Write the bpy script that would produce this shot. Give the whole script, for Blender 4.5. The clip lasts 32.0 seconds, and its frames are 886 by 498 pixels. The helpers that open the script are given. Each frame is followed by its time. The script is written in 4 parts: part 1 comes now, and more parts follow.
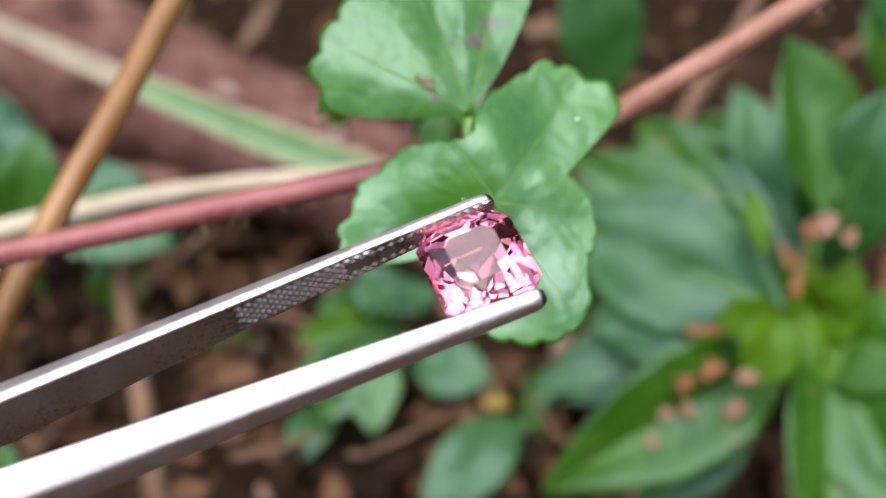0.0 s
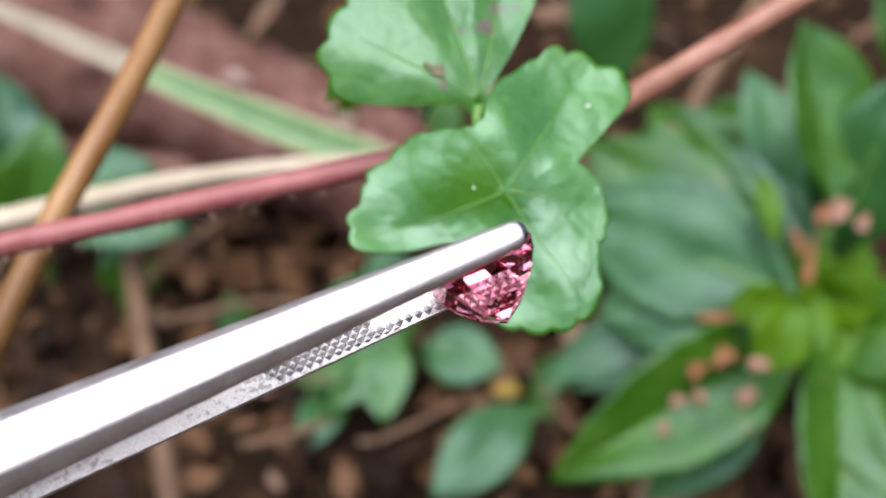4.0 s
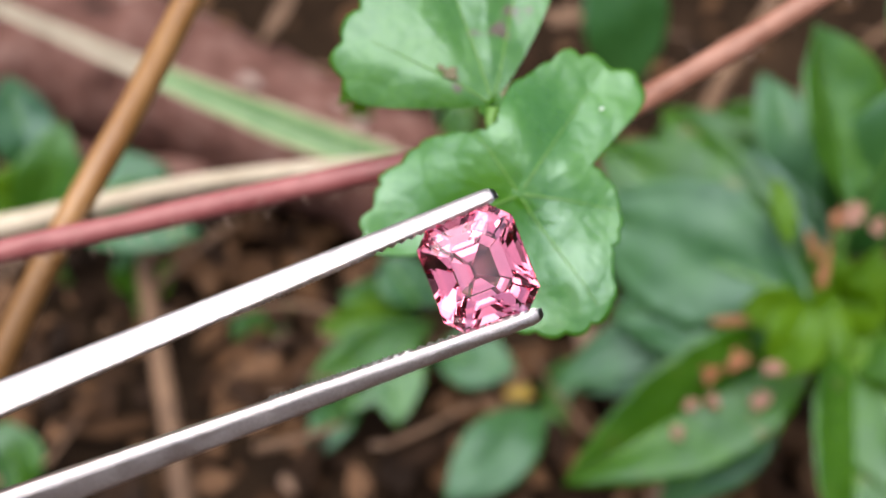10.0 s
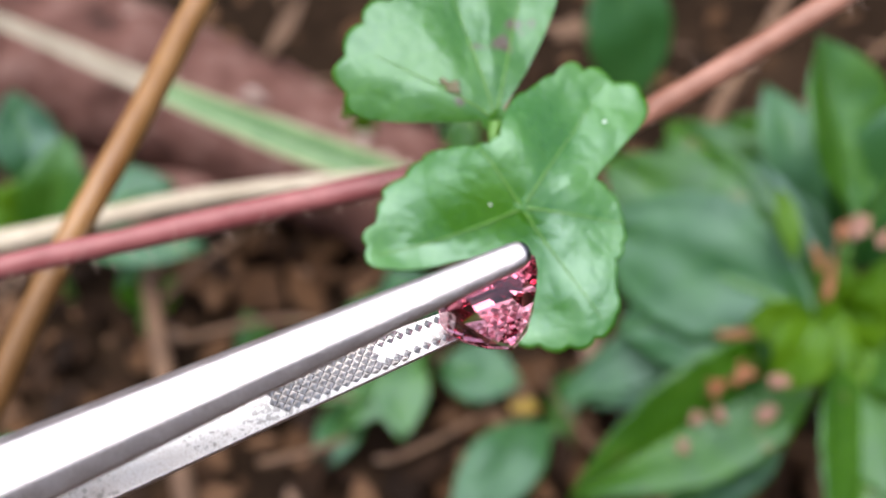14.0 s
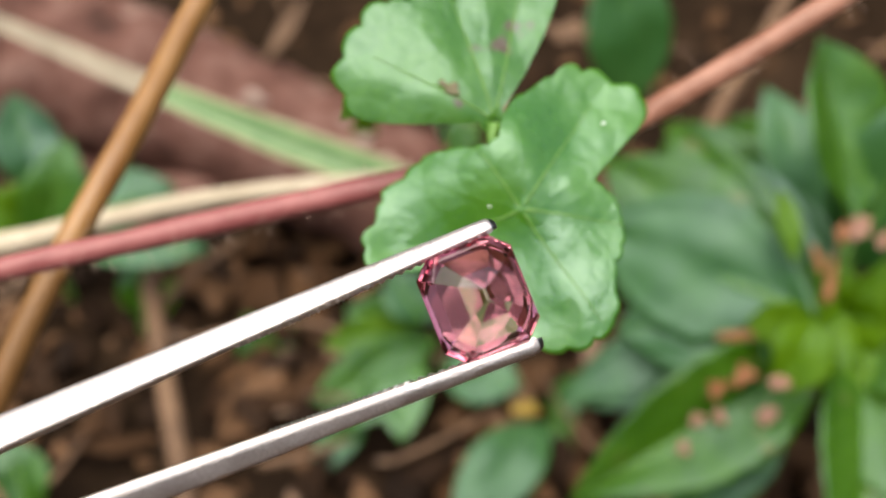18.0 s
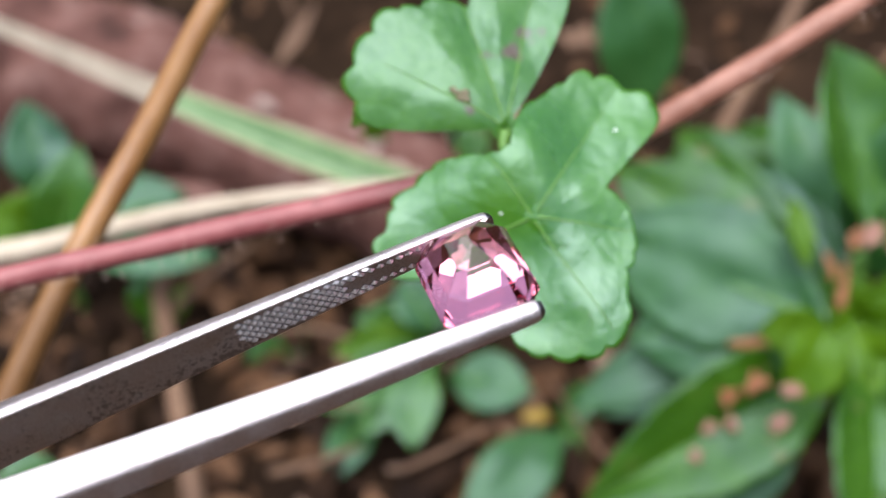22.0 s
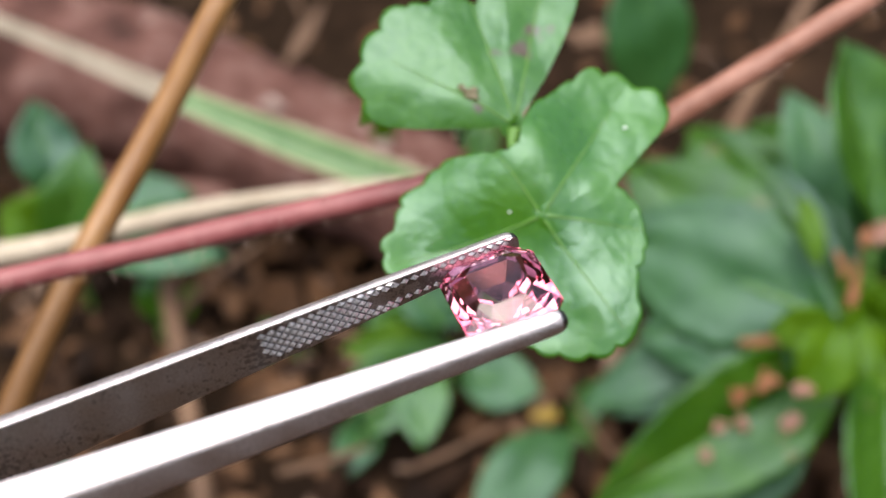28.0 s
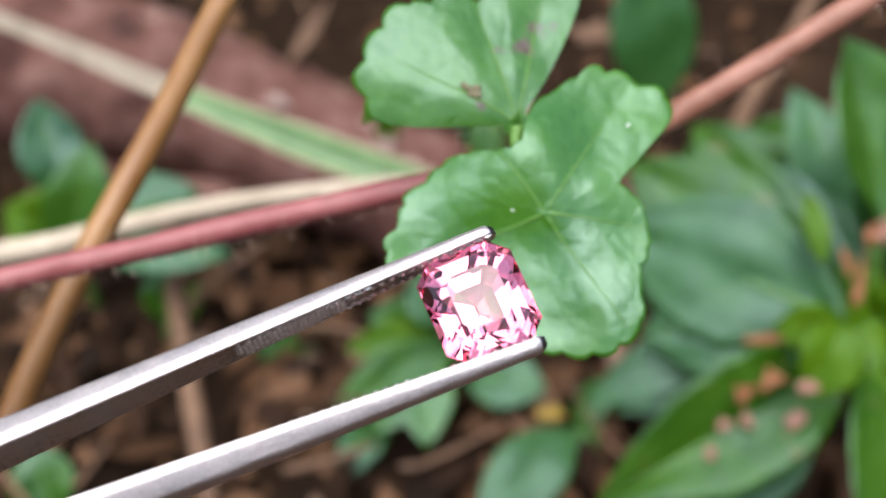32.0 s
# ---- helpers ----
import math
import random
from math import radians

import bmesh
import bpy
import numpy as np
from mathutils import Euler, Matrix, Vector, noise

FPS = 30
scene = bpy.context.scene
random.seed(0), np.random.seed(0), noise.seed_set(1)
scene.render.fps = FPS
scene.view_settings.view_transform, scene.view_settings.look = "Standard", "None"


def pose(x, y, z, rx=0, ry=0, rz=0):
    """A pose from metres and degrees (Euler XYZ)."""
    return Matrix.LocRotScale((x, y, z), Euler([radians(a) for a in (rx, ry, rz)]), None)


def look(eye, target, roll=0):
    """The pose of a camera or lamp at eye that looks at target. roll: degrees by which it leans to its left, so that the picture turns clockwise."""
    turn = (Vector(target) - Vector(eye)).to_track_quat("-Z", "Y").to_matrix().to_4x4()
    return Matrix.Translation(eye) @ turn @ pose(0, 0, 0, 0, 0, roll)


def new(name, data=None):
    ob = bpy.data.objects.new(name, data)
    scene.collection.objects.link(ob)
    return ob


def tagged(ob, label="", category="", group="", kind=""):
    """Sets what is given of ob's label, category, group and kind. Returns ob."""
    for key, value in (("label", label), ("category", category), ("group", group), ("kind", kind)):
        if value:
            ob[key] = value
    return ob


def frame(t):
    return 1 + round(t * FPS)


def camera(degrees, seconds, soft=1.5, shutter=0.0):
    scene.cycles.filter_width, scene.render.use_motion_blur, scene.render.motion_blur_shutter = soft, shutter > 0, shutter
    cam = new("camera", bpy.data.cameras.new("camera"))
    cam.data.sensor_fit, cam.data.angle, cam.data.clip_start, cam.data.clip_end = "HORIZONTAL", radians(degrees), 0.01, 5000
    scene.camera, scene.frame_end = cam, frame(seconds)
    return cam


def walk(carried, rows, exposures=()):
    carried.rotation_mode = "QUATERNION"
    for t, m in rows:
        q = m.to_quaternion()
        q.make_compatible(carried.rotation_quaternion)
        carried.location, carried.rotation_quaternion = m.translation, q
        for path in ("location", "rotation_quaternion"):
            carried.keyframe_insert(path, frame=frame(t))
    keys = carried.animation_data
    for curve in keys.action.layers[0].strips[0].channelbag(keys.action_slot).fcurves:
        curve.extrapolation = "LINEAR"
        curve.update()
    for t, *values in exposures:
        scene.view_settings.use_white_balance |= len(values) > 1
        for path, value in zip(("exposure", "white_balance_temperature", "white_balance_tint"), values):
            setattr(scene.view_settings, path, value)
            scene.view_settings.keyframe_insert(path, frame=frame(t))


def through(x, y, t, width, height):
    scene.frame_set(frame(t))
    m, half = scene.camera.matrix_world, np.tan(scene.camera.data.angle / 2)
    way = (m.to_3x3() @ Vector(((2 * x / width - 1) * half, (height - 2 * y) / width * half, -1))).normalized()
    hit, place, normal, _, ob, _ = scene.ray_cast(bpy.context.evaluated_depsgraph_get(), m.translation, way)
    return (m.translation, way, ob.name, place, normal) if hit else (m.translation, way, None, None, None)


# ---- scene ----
# ------------------------------------------------------------------ camera
cam = camera(40.0, 32.0, soft=0.6)
cam.data.dof.use_dof = True
cam.data.dof.focus_distance = 0.0915
cam.data.dof.aperture_fstop = 23.0
walk(cam, [
    (0, pose(-0.00000, -0.00000, 0.24000, 40.000, 0.000, -0.000)),
    (0.5, pose(-0.00001, 0.00024, 0.23972, 39.876, 0.060, 0.040)),
    (1, pose(-0.00004, 0.00016, 0.23992, 39.399, -0.034, 0.023)),
    (1.5, pose(0.00004, 0.00031, 0.23983, 38.971, 0.055, -0.004)),
    (2, pose(0.00011, 0.00050, 0.23966, 39.142, 0.082, 0.045)),
    (2.5, pose(0.00007, 0.00047, 0.23962, 39.168, 0.348, 0.248)),
    (3, pose(-0.00007, 0.00049, 0.23974, 39.273, 0.472, 0.217)),
    (3.5, pose(0.00006, 0.00062, 0.23960, 39.332, 0.481, 0.235)),
    (5.5, pose(0.00013, 0.00072, 0.23947, 39.343, 0.389, 0.168)),
    (6, pose(0.00008, 0.00060, 0.23944, 39.112, 0.599, 0.322)),
    (6.5, pose(0.00011, 0.00068, 0.23943, 39.578, 0.619, 0.367)),
    (7, pose(-0.00013, 0.00057, 0.23943, 39.502, 0.851, 0.640)),
    (7.5, pose(-0.00011, 0.00056, 0.23945, 39.432, 0.936, 0.665)),
    (8, pose(-0.00003, 0.00057, 0.23951, 39.297, 0.849, 0.581)),
    (8.5, pose(0.00001, 0.00080, 0.23934, 39.359, 0.869, 0.643)),
    (9, pose(0.00007, 0.00088, 0.23934, 39.262, 0.965, 0.680)),
    (9.5, pose(0.00005, 0.00064, 0.23948, 39.464, 0.921, 0.647)),
    (10, pose(0.00002, 0.00082, 0.23930, 39.514, 0.923, 0.602)),
    (10.5, pose(0.00009, 0.00081, 0.23931, 39.587, 1.034, 0.677)),
    (11, pose(0.00003, 0.00072, 0.23923, 39.906, 1.081, 0.640)),
    (11.5, pose(0.00011, 0.00086, 0.23925, 39.692, 1.207, 0.746)),
    (12, pose(0.00024, 0.00101, 0.23898, 39.742, 1.226, 0.721)),
    (12.5, pose(0.00033, 0.00111, 0.23891, 39.873, 1.187, 0.666)),
    (13, pose(0.00027, 0.00116, 0.23894, 39.971, 1.159, 0.623)),
    (13.5, pose(0.00029, 0.00095, 0.23908, 40.131, 1.189, 0.654)),
    (14, pose(0.00027, 0.00105, 0.23910, 40.140, 1.233, 0.651)),
    (14.5, pose(0.00032, 0.00102, 0.23914, 40.113, 1.189, 0.622)),
    (16.5, pose(0.00029, 0.00125, 0.23889, 39.918, 1.267, 0.597)),
    (17, pose(0.00027, 0.00119, 0.23900, 39.905, 1.228, 0.666)),
    (17.5, pose(0.00037, 0.00105, 0.23902, 40.215, 1.221, 0.635)),
    (18, pose(0.00049, 0.00101, 0.23906, 40.244, 1.330, 0.635)),
    (18.5, pose(0.00036, 0.00104, 0.23893, 40.165, 1.353, 0.680)),
    (19, pose(0.00039, 0.00120, 0.23878, 40.125, 1.475, 0.803)),
    (19.5, pose(0.00038, 0.00128, 0.23880, 40.384, 1.716, 0.957)),
    (20, pose(0.00038, 0.00100, 0.23904, 40.572, 1.674, 1.020)),
    (20.5, pose(0.00027, 0.00106, 0.23908, 40.508, 1.760, 1.013)),
    (21, pose(0.00024, 0.00116, 0.23905, 40.684, 1.681, 0.970)),
    (21.5, pose(0.00029, 0.00125, 0.23881, 40.992, 1.574, 0.896)),
    (22, pose(0.00036, 0.00144, 0.23874, 40.551, 1.703, 0.917)),
    (22.5, pose(0.00040, 0.00151, 0.23872, 40.717, 1.772, 1.044)),
    (23, pose(0.00033, 0.00131, 0.23884, 40.961, 1.891, 1.094)),
    (23.5, pose(0.00022, 0.00124, 0.23887, 41.121, 1.913, 1.100)),
    (24, pose(0.00025, 0.00143, 0.23873, 41.176, 2.011, 1.140)),
    (24.5, pose(0.00037, 0.00151, 0.23862, 41.125, 2.032, 1.118)),
    (25, pose(0.00048, 0.00135, 0.23872, 41.091, 1.934, 1.169)),
    (25.5, pose(0.00050, 0.00147, 0.23849, 40.834, 1.972, 1.088)),
    (27.5, pose(0.00036, 0.00161, 0.23838, 40.520, 2.146, 1.135)),
    (28, pose(0.00039, 0.00183, 0.23824, 40.512, 2.097, 1.118)),
    (28.5, pose(0.00052, 0.00173, 0.23825, 40.445, 2.339, 1.252)),
    (29, pose(0.00056, 0.00175, 0.23832, 40.199, 2.469, 1.323)),
    (29.5, pose(0.00045, 0.00188, 0.23817, 40.387, 2.401, 1.196)),
    (30, pose(0.00060, 0.00168, 0.23840, 40.740, 2.296, 1.262)),
    (30.5, pose(0.00048, 0.00181, 0.23819, 40.773, 2.462, 1.244)),
    (31, pose(0.00045, 0.00170, 0.23829, 40.796, 2.395, 1.376)),
    (31.5, pose(0.00055, 0.00171, 0.23824, 40.515, 2.381, 1.299)),
    (32, pose(0.00063, 0.00197, 0.23813, 40.409, 2.330, 1.241)),
], [(0.0, 1.0, 6500, 10), (1.0, 1.13, 6450, 10), (3.5, 1.1, 6400, 10), (6.0, 1.06, 6550, 10), (7.0, 0.92, 6700, 10), (8.0, 1.02, 6950, 10), (10.0, 1.03, 6800, 10), (13.0, 1.05, 6450, 10), (14.5, 1.05, 6500, 10), (17.0, 1.04, 7450, 6), (18.0, 1.06, 7450, 6), (19.0, 1.14, 6950, 10), (20.0, 1.16, 6500, 11), (22.0, 1.14, 6350, 11), (24.0, 1.12, 6350, 11), (25.0, 1.05, 6400, 11), (28.0, 1.0, 6800, 10), (30.0, 1.03, 6400, 10), (32.0, 1.05, 6500, 10)])

scene.cycles.max_bounces, scene.cycles.glossy_bounces, scene.cycles.transmission_bounces = 20, 16, 20

# ------------------------------------------------------------------ light: overcast sky seen through a gap in the trees
world = bpy.data.worlds.new("sky")
scene.world = world
world.use_nodes = True
wn, wl = world.node_tree.nodes, world.node_tree.links
sky = wn.new("ShaderNodeTexSky")
sky.sky_type = "NISHITA"
sky.sun_disc = False
sky.sun_elevation, sky.sun_rotation = radians(80), radians(180)
sky.air_density, sky.dust_density = 1.0, 2.0
grey = wn.new("ShaderNodeHueSaturation")
grey.inputs["Saturation"].default_value = 0.7
wl.new(sky.outputs[0], grey.inputs["Color"])
wl.new(grey.outputs[0], wn["Background"].inputs["Color"])
wn["Background"].inputs["Strength"].default_value = 0.15

sun = new("sun", bpy.data.lights.new("sun", "SUN"))
sun.data.energy, sun.data.angle, sun.data.color = 1.80, radians(68), (0.985, 0.985, 0.985)
sun.matrix_basis = look((-0.5, -0.15, 2.9), (0, 0.05, 0))


# ------------------------------------------------------------------ materials
def nodes(name):
    m = bpy.data.materials.new(name)
    m.use_nodes = True
    nt = m.node_tree
    return m, nt.nodes, nt.links, nt.nodes["Principled BSDF"]


def noise_node(n, l, scale, detail=4.0, coords="Object", rough=0.6, stretch=None):
    tc, t = n.new("ShaderNodeTexCoord"), n.new("ShaderNodeTexNoise")
    t.inputs["Scale"].default_value, t.inputs["Detail"].default_value = scale, detail
    t.inputs["Roughness"].default_value = rough
    if stretch:
        mp = n.new("ShaderNodeMapping")
        mp.inputs["Scale"].default_value = stretch
        l.new(tc.outputs[coords], mp.inputs[0])
        l.new(mp.outputs[0], t.inputs["Vector"])
    else:
        l.new(tc.outputs[coords], t.inputs["Vector"])
    return t


def ramp(n, l, source, stops):
    r = n.new("ShaderNodeValToRGB")
    e = r.color_ramp.elements
    while len(e) < len(stops):
        e.new(0.5)
    for k, (p, c) in zip(e, stops):
        k.position, k.color = p, (*c, 1)
    l.new(source, r.inputs[0])
    return r


def bump(n, l, source, b, strength, distance):
    k = n.new("ShaderNodeBump")
    k.inputs["Strength"].default_value, k.inputs["Distance"].default_value = strength, distance
    l.new(source, k.inputs["Height"])
    l.new(k.outputs[0], b.inputs["Normal"])
    return k


def plain(name, stops, scale=300, rough=0.6, relief=0.4, depth=0.0003, detail=5.0, stretch=None, spec=0.5):
    """Mottled matt or satin surface."""
    m, n, l, b = nodes(name)
    t = noise_node(n, l, scale, detail, stretch=stretch)
    l.new(ramp(n, l, t.outputs[0], stops).outputs[0], b.inputs["Base Color"])
    b.inputs["Roughness"].default_value = rough
    b.inputs["Specular IOR Level"].default_value = spec
    bump(n, l, t.outputs[0], b, relief, depth)
    return m


def foliage(name, dark, light, rough=0.38, through=0.25, blemish=None, spec=0.5, ior=1.7):
    """Leaf: waxy upper skin with cells and patches, some light passes through."""
    m, n, l, b = nodes(name)
    big, small = noise_node(n, l, 90, 3), noise_node(n, l, 1500, 4)
    mix = n.new("ShaderNodeMath")
    mix.operation = "MULTIPLY_ADD"
    mix.inputs[1].default_value, l_in = 0.3, mix.inputs[2]
    l.new(small.outputs[0], mix.inputs[0])
    sc = n.new("ShaderNodeMath")
    sc.operation = "MULTIPLY"
    sc.inputs[1].default_value = 0.7
    l.new(big.outputs[0], sc.inputs[0])
    l.new(sc.outputs[0], l_in)
    col = ramp(n, l, mix.outputs[0], [(0.36, dark), (0.64, light)])
    out = col.outputs[0]
    if blemish:
        spots = noise_node(n, l, 170, 2)
        mask = ramp(n, l, spots.outputs[0], [(0.66, (0, 0, 0)), (0.72, (1, 1, 1))])
        mx = n.new("ShaderNodeMix")
        mx.data_type = "RGBA"
        l.new(mask.outputs[0], mx.inputs["Factor"])
        l.new(out, mx.inputs["A"])
        mx.inputs["B"].default_value = (*blemish, 1)
        out = mx.outputs["Result"]
    l.new(out, b.inputs["Base Color"])
    rr = ramp(n, l, big.outputs[0], [(0.3, (rough - 0.06,) * 3), (0.7, (rough + 0.1,) * 3)])
    l.new(rr.outputs[0], b.inputs["Roughness"])
    b.inputs["Specular IOR Level"].default_value, b.inputs["IOR"].default_value = spec, ior
    b.inputs["Specular Tint"].default_value = (0.76, 0.98, 1.0, 1)
    cells = n.new("ShaderNodeTexVoronoi")
    cells.feature = "DISTANCE_TO_EDGE"
    cells.inputs["Scale"].default_value = 420
    tc = n.new("ShaderNodeTexCoord")
    l.new(tc.outputs["Object"], cells.inputs["Vector"])
    puff = n.new("ShaderNodeMath")
    puff.operation = "MULTIPLY_ADD"
    puff.inputs[1].default_value = 0.35
    l.new(small.outputs[0], puff.inputs[0])
    l.new(cells.outputs["Distance"], puff.inputs[2])
    bump(n, l, puff.outputs[0], b, 0.3, 0.0004)
    tr, ms, end = n.new("ShaderNodeBsdfTranslucent"), n.new("ShaderNodeMixShader"), n["Material Output"]
    l.new(out, tr.inputs["Color"])
    ms.inputs[0].default_value = through
    l.new(b.outputs[0], ms.inputs[1])
    l.new(tr.outputs[0], ms.inputs[2])
    l.new(ms.outputs[0], end.inputs["Surface"])
    return m


def steel(name, rough=0.26, brushed=0.25, pits=0.0, tone=(0.78, 0.76, 0.75)):
    m, n, l, b = nodes(name)
    b.inputs["Metallic"].default_value = 1.0
    grain = noise_node(n, l, 1.0, 5, stretch=(2200, 7000, 7000))
    wear = noise_node(n, l, 420, 4)
    rr = ramp(n, l, wear.outputs[0], [(0.3, (rough - 0.05,) * 3), (0.75, (rough + 0.12,) * 3)])
    l.new(rr.outputs[0], b.inputs["Roughness"])
    cc = ramp(n, l, wear.outputs[0], [(0.3, tone), (0.8, tuple(0.86 * c for c in tone))])
    speck = noise_node(n, l, 9000, 2)
    dots = ramp(n, l, speck.outputs[0], [(0.36, (0.74, 0.70, 0.67)), (0.52, (1.0, 1.0, 1.0))])
    mul = n.new("ShaderNodeMix")
    mul.data_type, mul.blend_type = "RGBA", "MULTIPLY"
    mul.inputs["Factor"].default_value = 1.0
    l.new(cc.outputs[0], mul.inputs["A"])
    l.new(dots.outputs[0], mul.inputs["B"])
    out = mul.outputs["Result"]
    if pits:
        spots = noise_node(n, l, 2600, 3)
        area = noise_node(n, l, 120, 1)
        both = n.new("ShaderNodeMath")
        both.operation = "MULTIPLY"
        l.new(spots.outputs[0], both.inputs[0])
        l.new(area.outputs[0], both.inputs[1])
        mask = ramp(n, l, both.outputs[0], [(0.300, (0, 0, 0)), (0.330, (pits,) * 3)])
        mx = n.new("ShaderNodeMix")
        mx.data_type = "RGBA"
        l.new(mask.outputs[0], mx.inputs["Factor"])
        l.new(out, mx.inputs["A"])
        mx.inputs["B"].default_value = (0.09, 0.07, 0.06, 1)
        out = mx.outputs["Result"]
    l.new(out, b.inputs["Base Color"])
    bump(n, l, grain.outputs[0], b, brushed, 0.00006)
    return m


STEEL = steel("brushed_steel", 0.43, 1.0, 0.0, (0.99, 0.88, 0.85))
STEEL_INNER = steel("ground_steel", 0.34, 0.3, 0.50, (0.80, 0.77, 0.765))
STEEL_TIP = steel("darkened_steel", 0.32, 0.2, 0.0, (0.24, 0.23, 0.235))
STEEL_KNURL = steel("knurled_steel", 0.40, 0.1, 0.2, (0.93, 0.87, 0.84))

GEM, gn, gl, gb = nodes("pink_spinel")
glass, gloss, gmix = gn.new("ShaderNodeBsdfGlass"), gn.new("ShaderNodeBsdfGlossy"), gn.new("ShaderNodeMixShader")
glass.inputs["Color"].default_value = (1.0, 0.715, 0.79, 1)
glass.inputs["Roughness"].default_value, glass.inputs["IOR"].default_value = 0.0, 1.72
gloss.inputs["Roughness"].default_value = 0.02
gmix.inputs[0].default_value = 0.018
gloss.inputs["Color"].default_value = (1.0, 0.97, 0.98, 1)
gl.new(glass.outputs[0], gmix.inputs[1])
gl.new(gloss.outputs[0], gmix.inputs[2])
gl.new(gmix.outputs[0], gn["Material Output"].inputs["Surface"])
gn.remove(gb)

# near-black colour stands for the shade down between the knurl pyramids
GROOVE_SHADE = plain("shade_in_grooves", [(0.3, (0.015, 0.012, 0.011)), (0.7, (0.05, 0.042, 0.038))], 900, 0.7)
LEAF_FRONT = foliage("lobed_leaf_green", (0.038, 0.160, 0.002), (0.082, 0.245, 0.008), 0.32, 0.25, None, 0.76, 1.72)
LEAF_SPOTTED = foliage("blemished_leaf_green", (0.040, 0.15, 0.003), (0.082, 0.232, 0.010), 0.32, 0.25, (0.13, 0.08, 0.05), 0.70)
LEAF_HERB = foliage("herb_leaf_green", (0.025, 0.090, 0.001), (0.058, 0.158, 0.003), 0.35, 0.25, (0.12, 0.14, 0.03), 0.42)
LEAF_YOUNG = foliage("young_leaf_green", (0.062, 0.155, 0.001), (0.115, 0.235, 0.003), 0.45, 0.3, None, 0.22)
LEAF_BUSH = foliage("bush_leaf_green", (0.036, 0.130, 0.003), (0.080, 0.210, 0.010), 0.38, 0.3, None, 0.7)
LEAF_DEEP = foliage("deep_leaf_green", (0.018, 0.075, 0.015), (0.04, 0.13, 0.03), 0.33, 0.15, None, 0.6)
LEAF_PALE = foliage("pale_leaf_green", (0.021, 0.086, 0.014), (0.045, 0.144, 0.027), 0.37, 0.2, None, 0.46)
VEIN = plain("leaf_vein", [(0.3, (0.085, 0.21, 0.025)), (0.7, (0.14, 0.28, 0.055))], 600, 0.5)
STEM = plain("hairy_stem_skin", [(0.3, (0.25, 0.062, 0.062)), (0.7, (0.37, 0.125, 0.118))], 160, 0.45, 0.5, 0.0004)
STEM_TAN = plain("tan_stem_skin", [(0.3, (0.22, 0.085, 0.05)), (0.7, (0.40, 0.185, 0.125))], 160, 0.45, 0.5, 0.0004)
STALK = plain("dry_stalk_skin", [(0.3, (0.27, 0.115, 0.030)), (0.7, (0.44, 0.23, 0.085))], 120, 0.33, 0.4, 0.0004, stretch=(1, 1, 0.2), spec=0.9)
HAIR = plain("stem_hair", [(0.3, (0.36, 0.22, 0.17)), (0.7, (0.48, 0.34, 0.27))], 300, 0.5)
BLADE_DRY = plain("dry_grass_blade", [(0.3, (0.24, 0.19, 0.13)), (0.7, (0.40, 0.33, 0.24))], 150, 0.55)
STALK_DARK = plain("dark_stalk_skin", [(0.3, (0.13, 0.055, 0.015)), (0.7, (0.25, 0.12, 0.04))], 120, 0.4, 0.4, 0.0004, stretch=(1, 1, 0.2), spec=0.6)
STRAW = plain("dry_straw", [(0.3, (0.42, 0.33, 0.23)), (0.7, (0.60, 0.50, 0.37))], 150, 0.6, stretch=(1, 0.2, 1))
BLADE_G = plain("grass_blade_green", [(0.35, (0.105, 0.21, 0.065)), (0.65, (0.20, 0.31, 0.125))], 130, 0.45)
BLADE_EDGE = plain("grass_blade_edge", [(0.3, (0.30, 0.17, 0.13)), (0.7, (0.38, 0.36, 0.22))], 90, 0.5)
BARK = plain("weathered_red_brown_bark", [(0.30, (0.060, 0.026, 0.019)), (0.5, (0.145, 0.064, 0.049)), (0.70, (0.26, 0.15, 0.122))], 95, 0.8, 0.9, 0.002, 9, None, 0.25)
SOIL = plain("dark_soil", [(0.25, (0.010, 0.006, 0.004)), (0.55, (0.034, 0.020, 0.012)), (0.8, (0.085, 0.050, 0.030))], 60, 0.95, 1.0, 0.004, 8, None, 0.05)
LITTER, ln, ll, lb = nodes("dead_leaf_brown")
isle = ln.new("ShaderNodeNewGeometry")
scrap = ramp(ln, ll, isle.outputs["Random Per Island"], [(0.0, (0.014, 0.007, 0.004)), (0.35, (0.048, 0.022, 0.010)), (0.7, (0.112, 0.054, 0.024)), (0.92, (0.18, 0.094, 0.050)), (1.0, (0.32, 0.21, 0.15))])
fleck = noise_node(ln, ll, 220, 5)
dim = ramp(ln, ll, fleck.outputs[0], [(0.3, (0.55, 0.55, 0.55)), (0.7, (1.15, 1.15, 1.15))])
both = ln.new("ShaderNodeMix")
both.data_type, both.blend_type = "RGBA", "MULTIPLY"
both.inputs["Factor"].default_value = 1.0
ll.new(scrap.outputs[0], both.inputs["A"])
ll.new(dim.outputs[0], both.inputs["B"])
ll.new(both.outputs["Result"], lb.inputs["Base Color"])
lb.inputs["Roughness"].default_value = 0.8
lb.inputs["Specular IOR Level"].default_value = 0.18
bump(ln, ll, fleck.outputs[0], lb, 0.5, 0.0006)
TWIG = plain("twig_bark", [(0.3, (0.09, 0.047, 0.026)), (0.7, (0.235, 0.132, 0.074))], 90, 0.75, 0.6, 0.0006)
BLEMISH = plain("dead_leaf_patch", [(0.3, (0.10, 0.105, 0.04)), (0.7, (0.17, 0.13, 0.07))], 500, 0.6)
RUSSET = plain("dried_petal", [(0.3, (0.22, 0.076, 0.024)), (0.7, (0.34, 0.140, 0.060))], 200, 0.6)
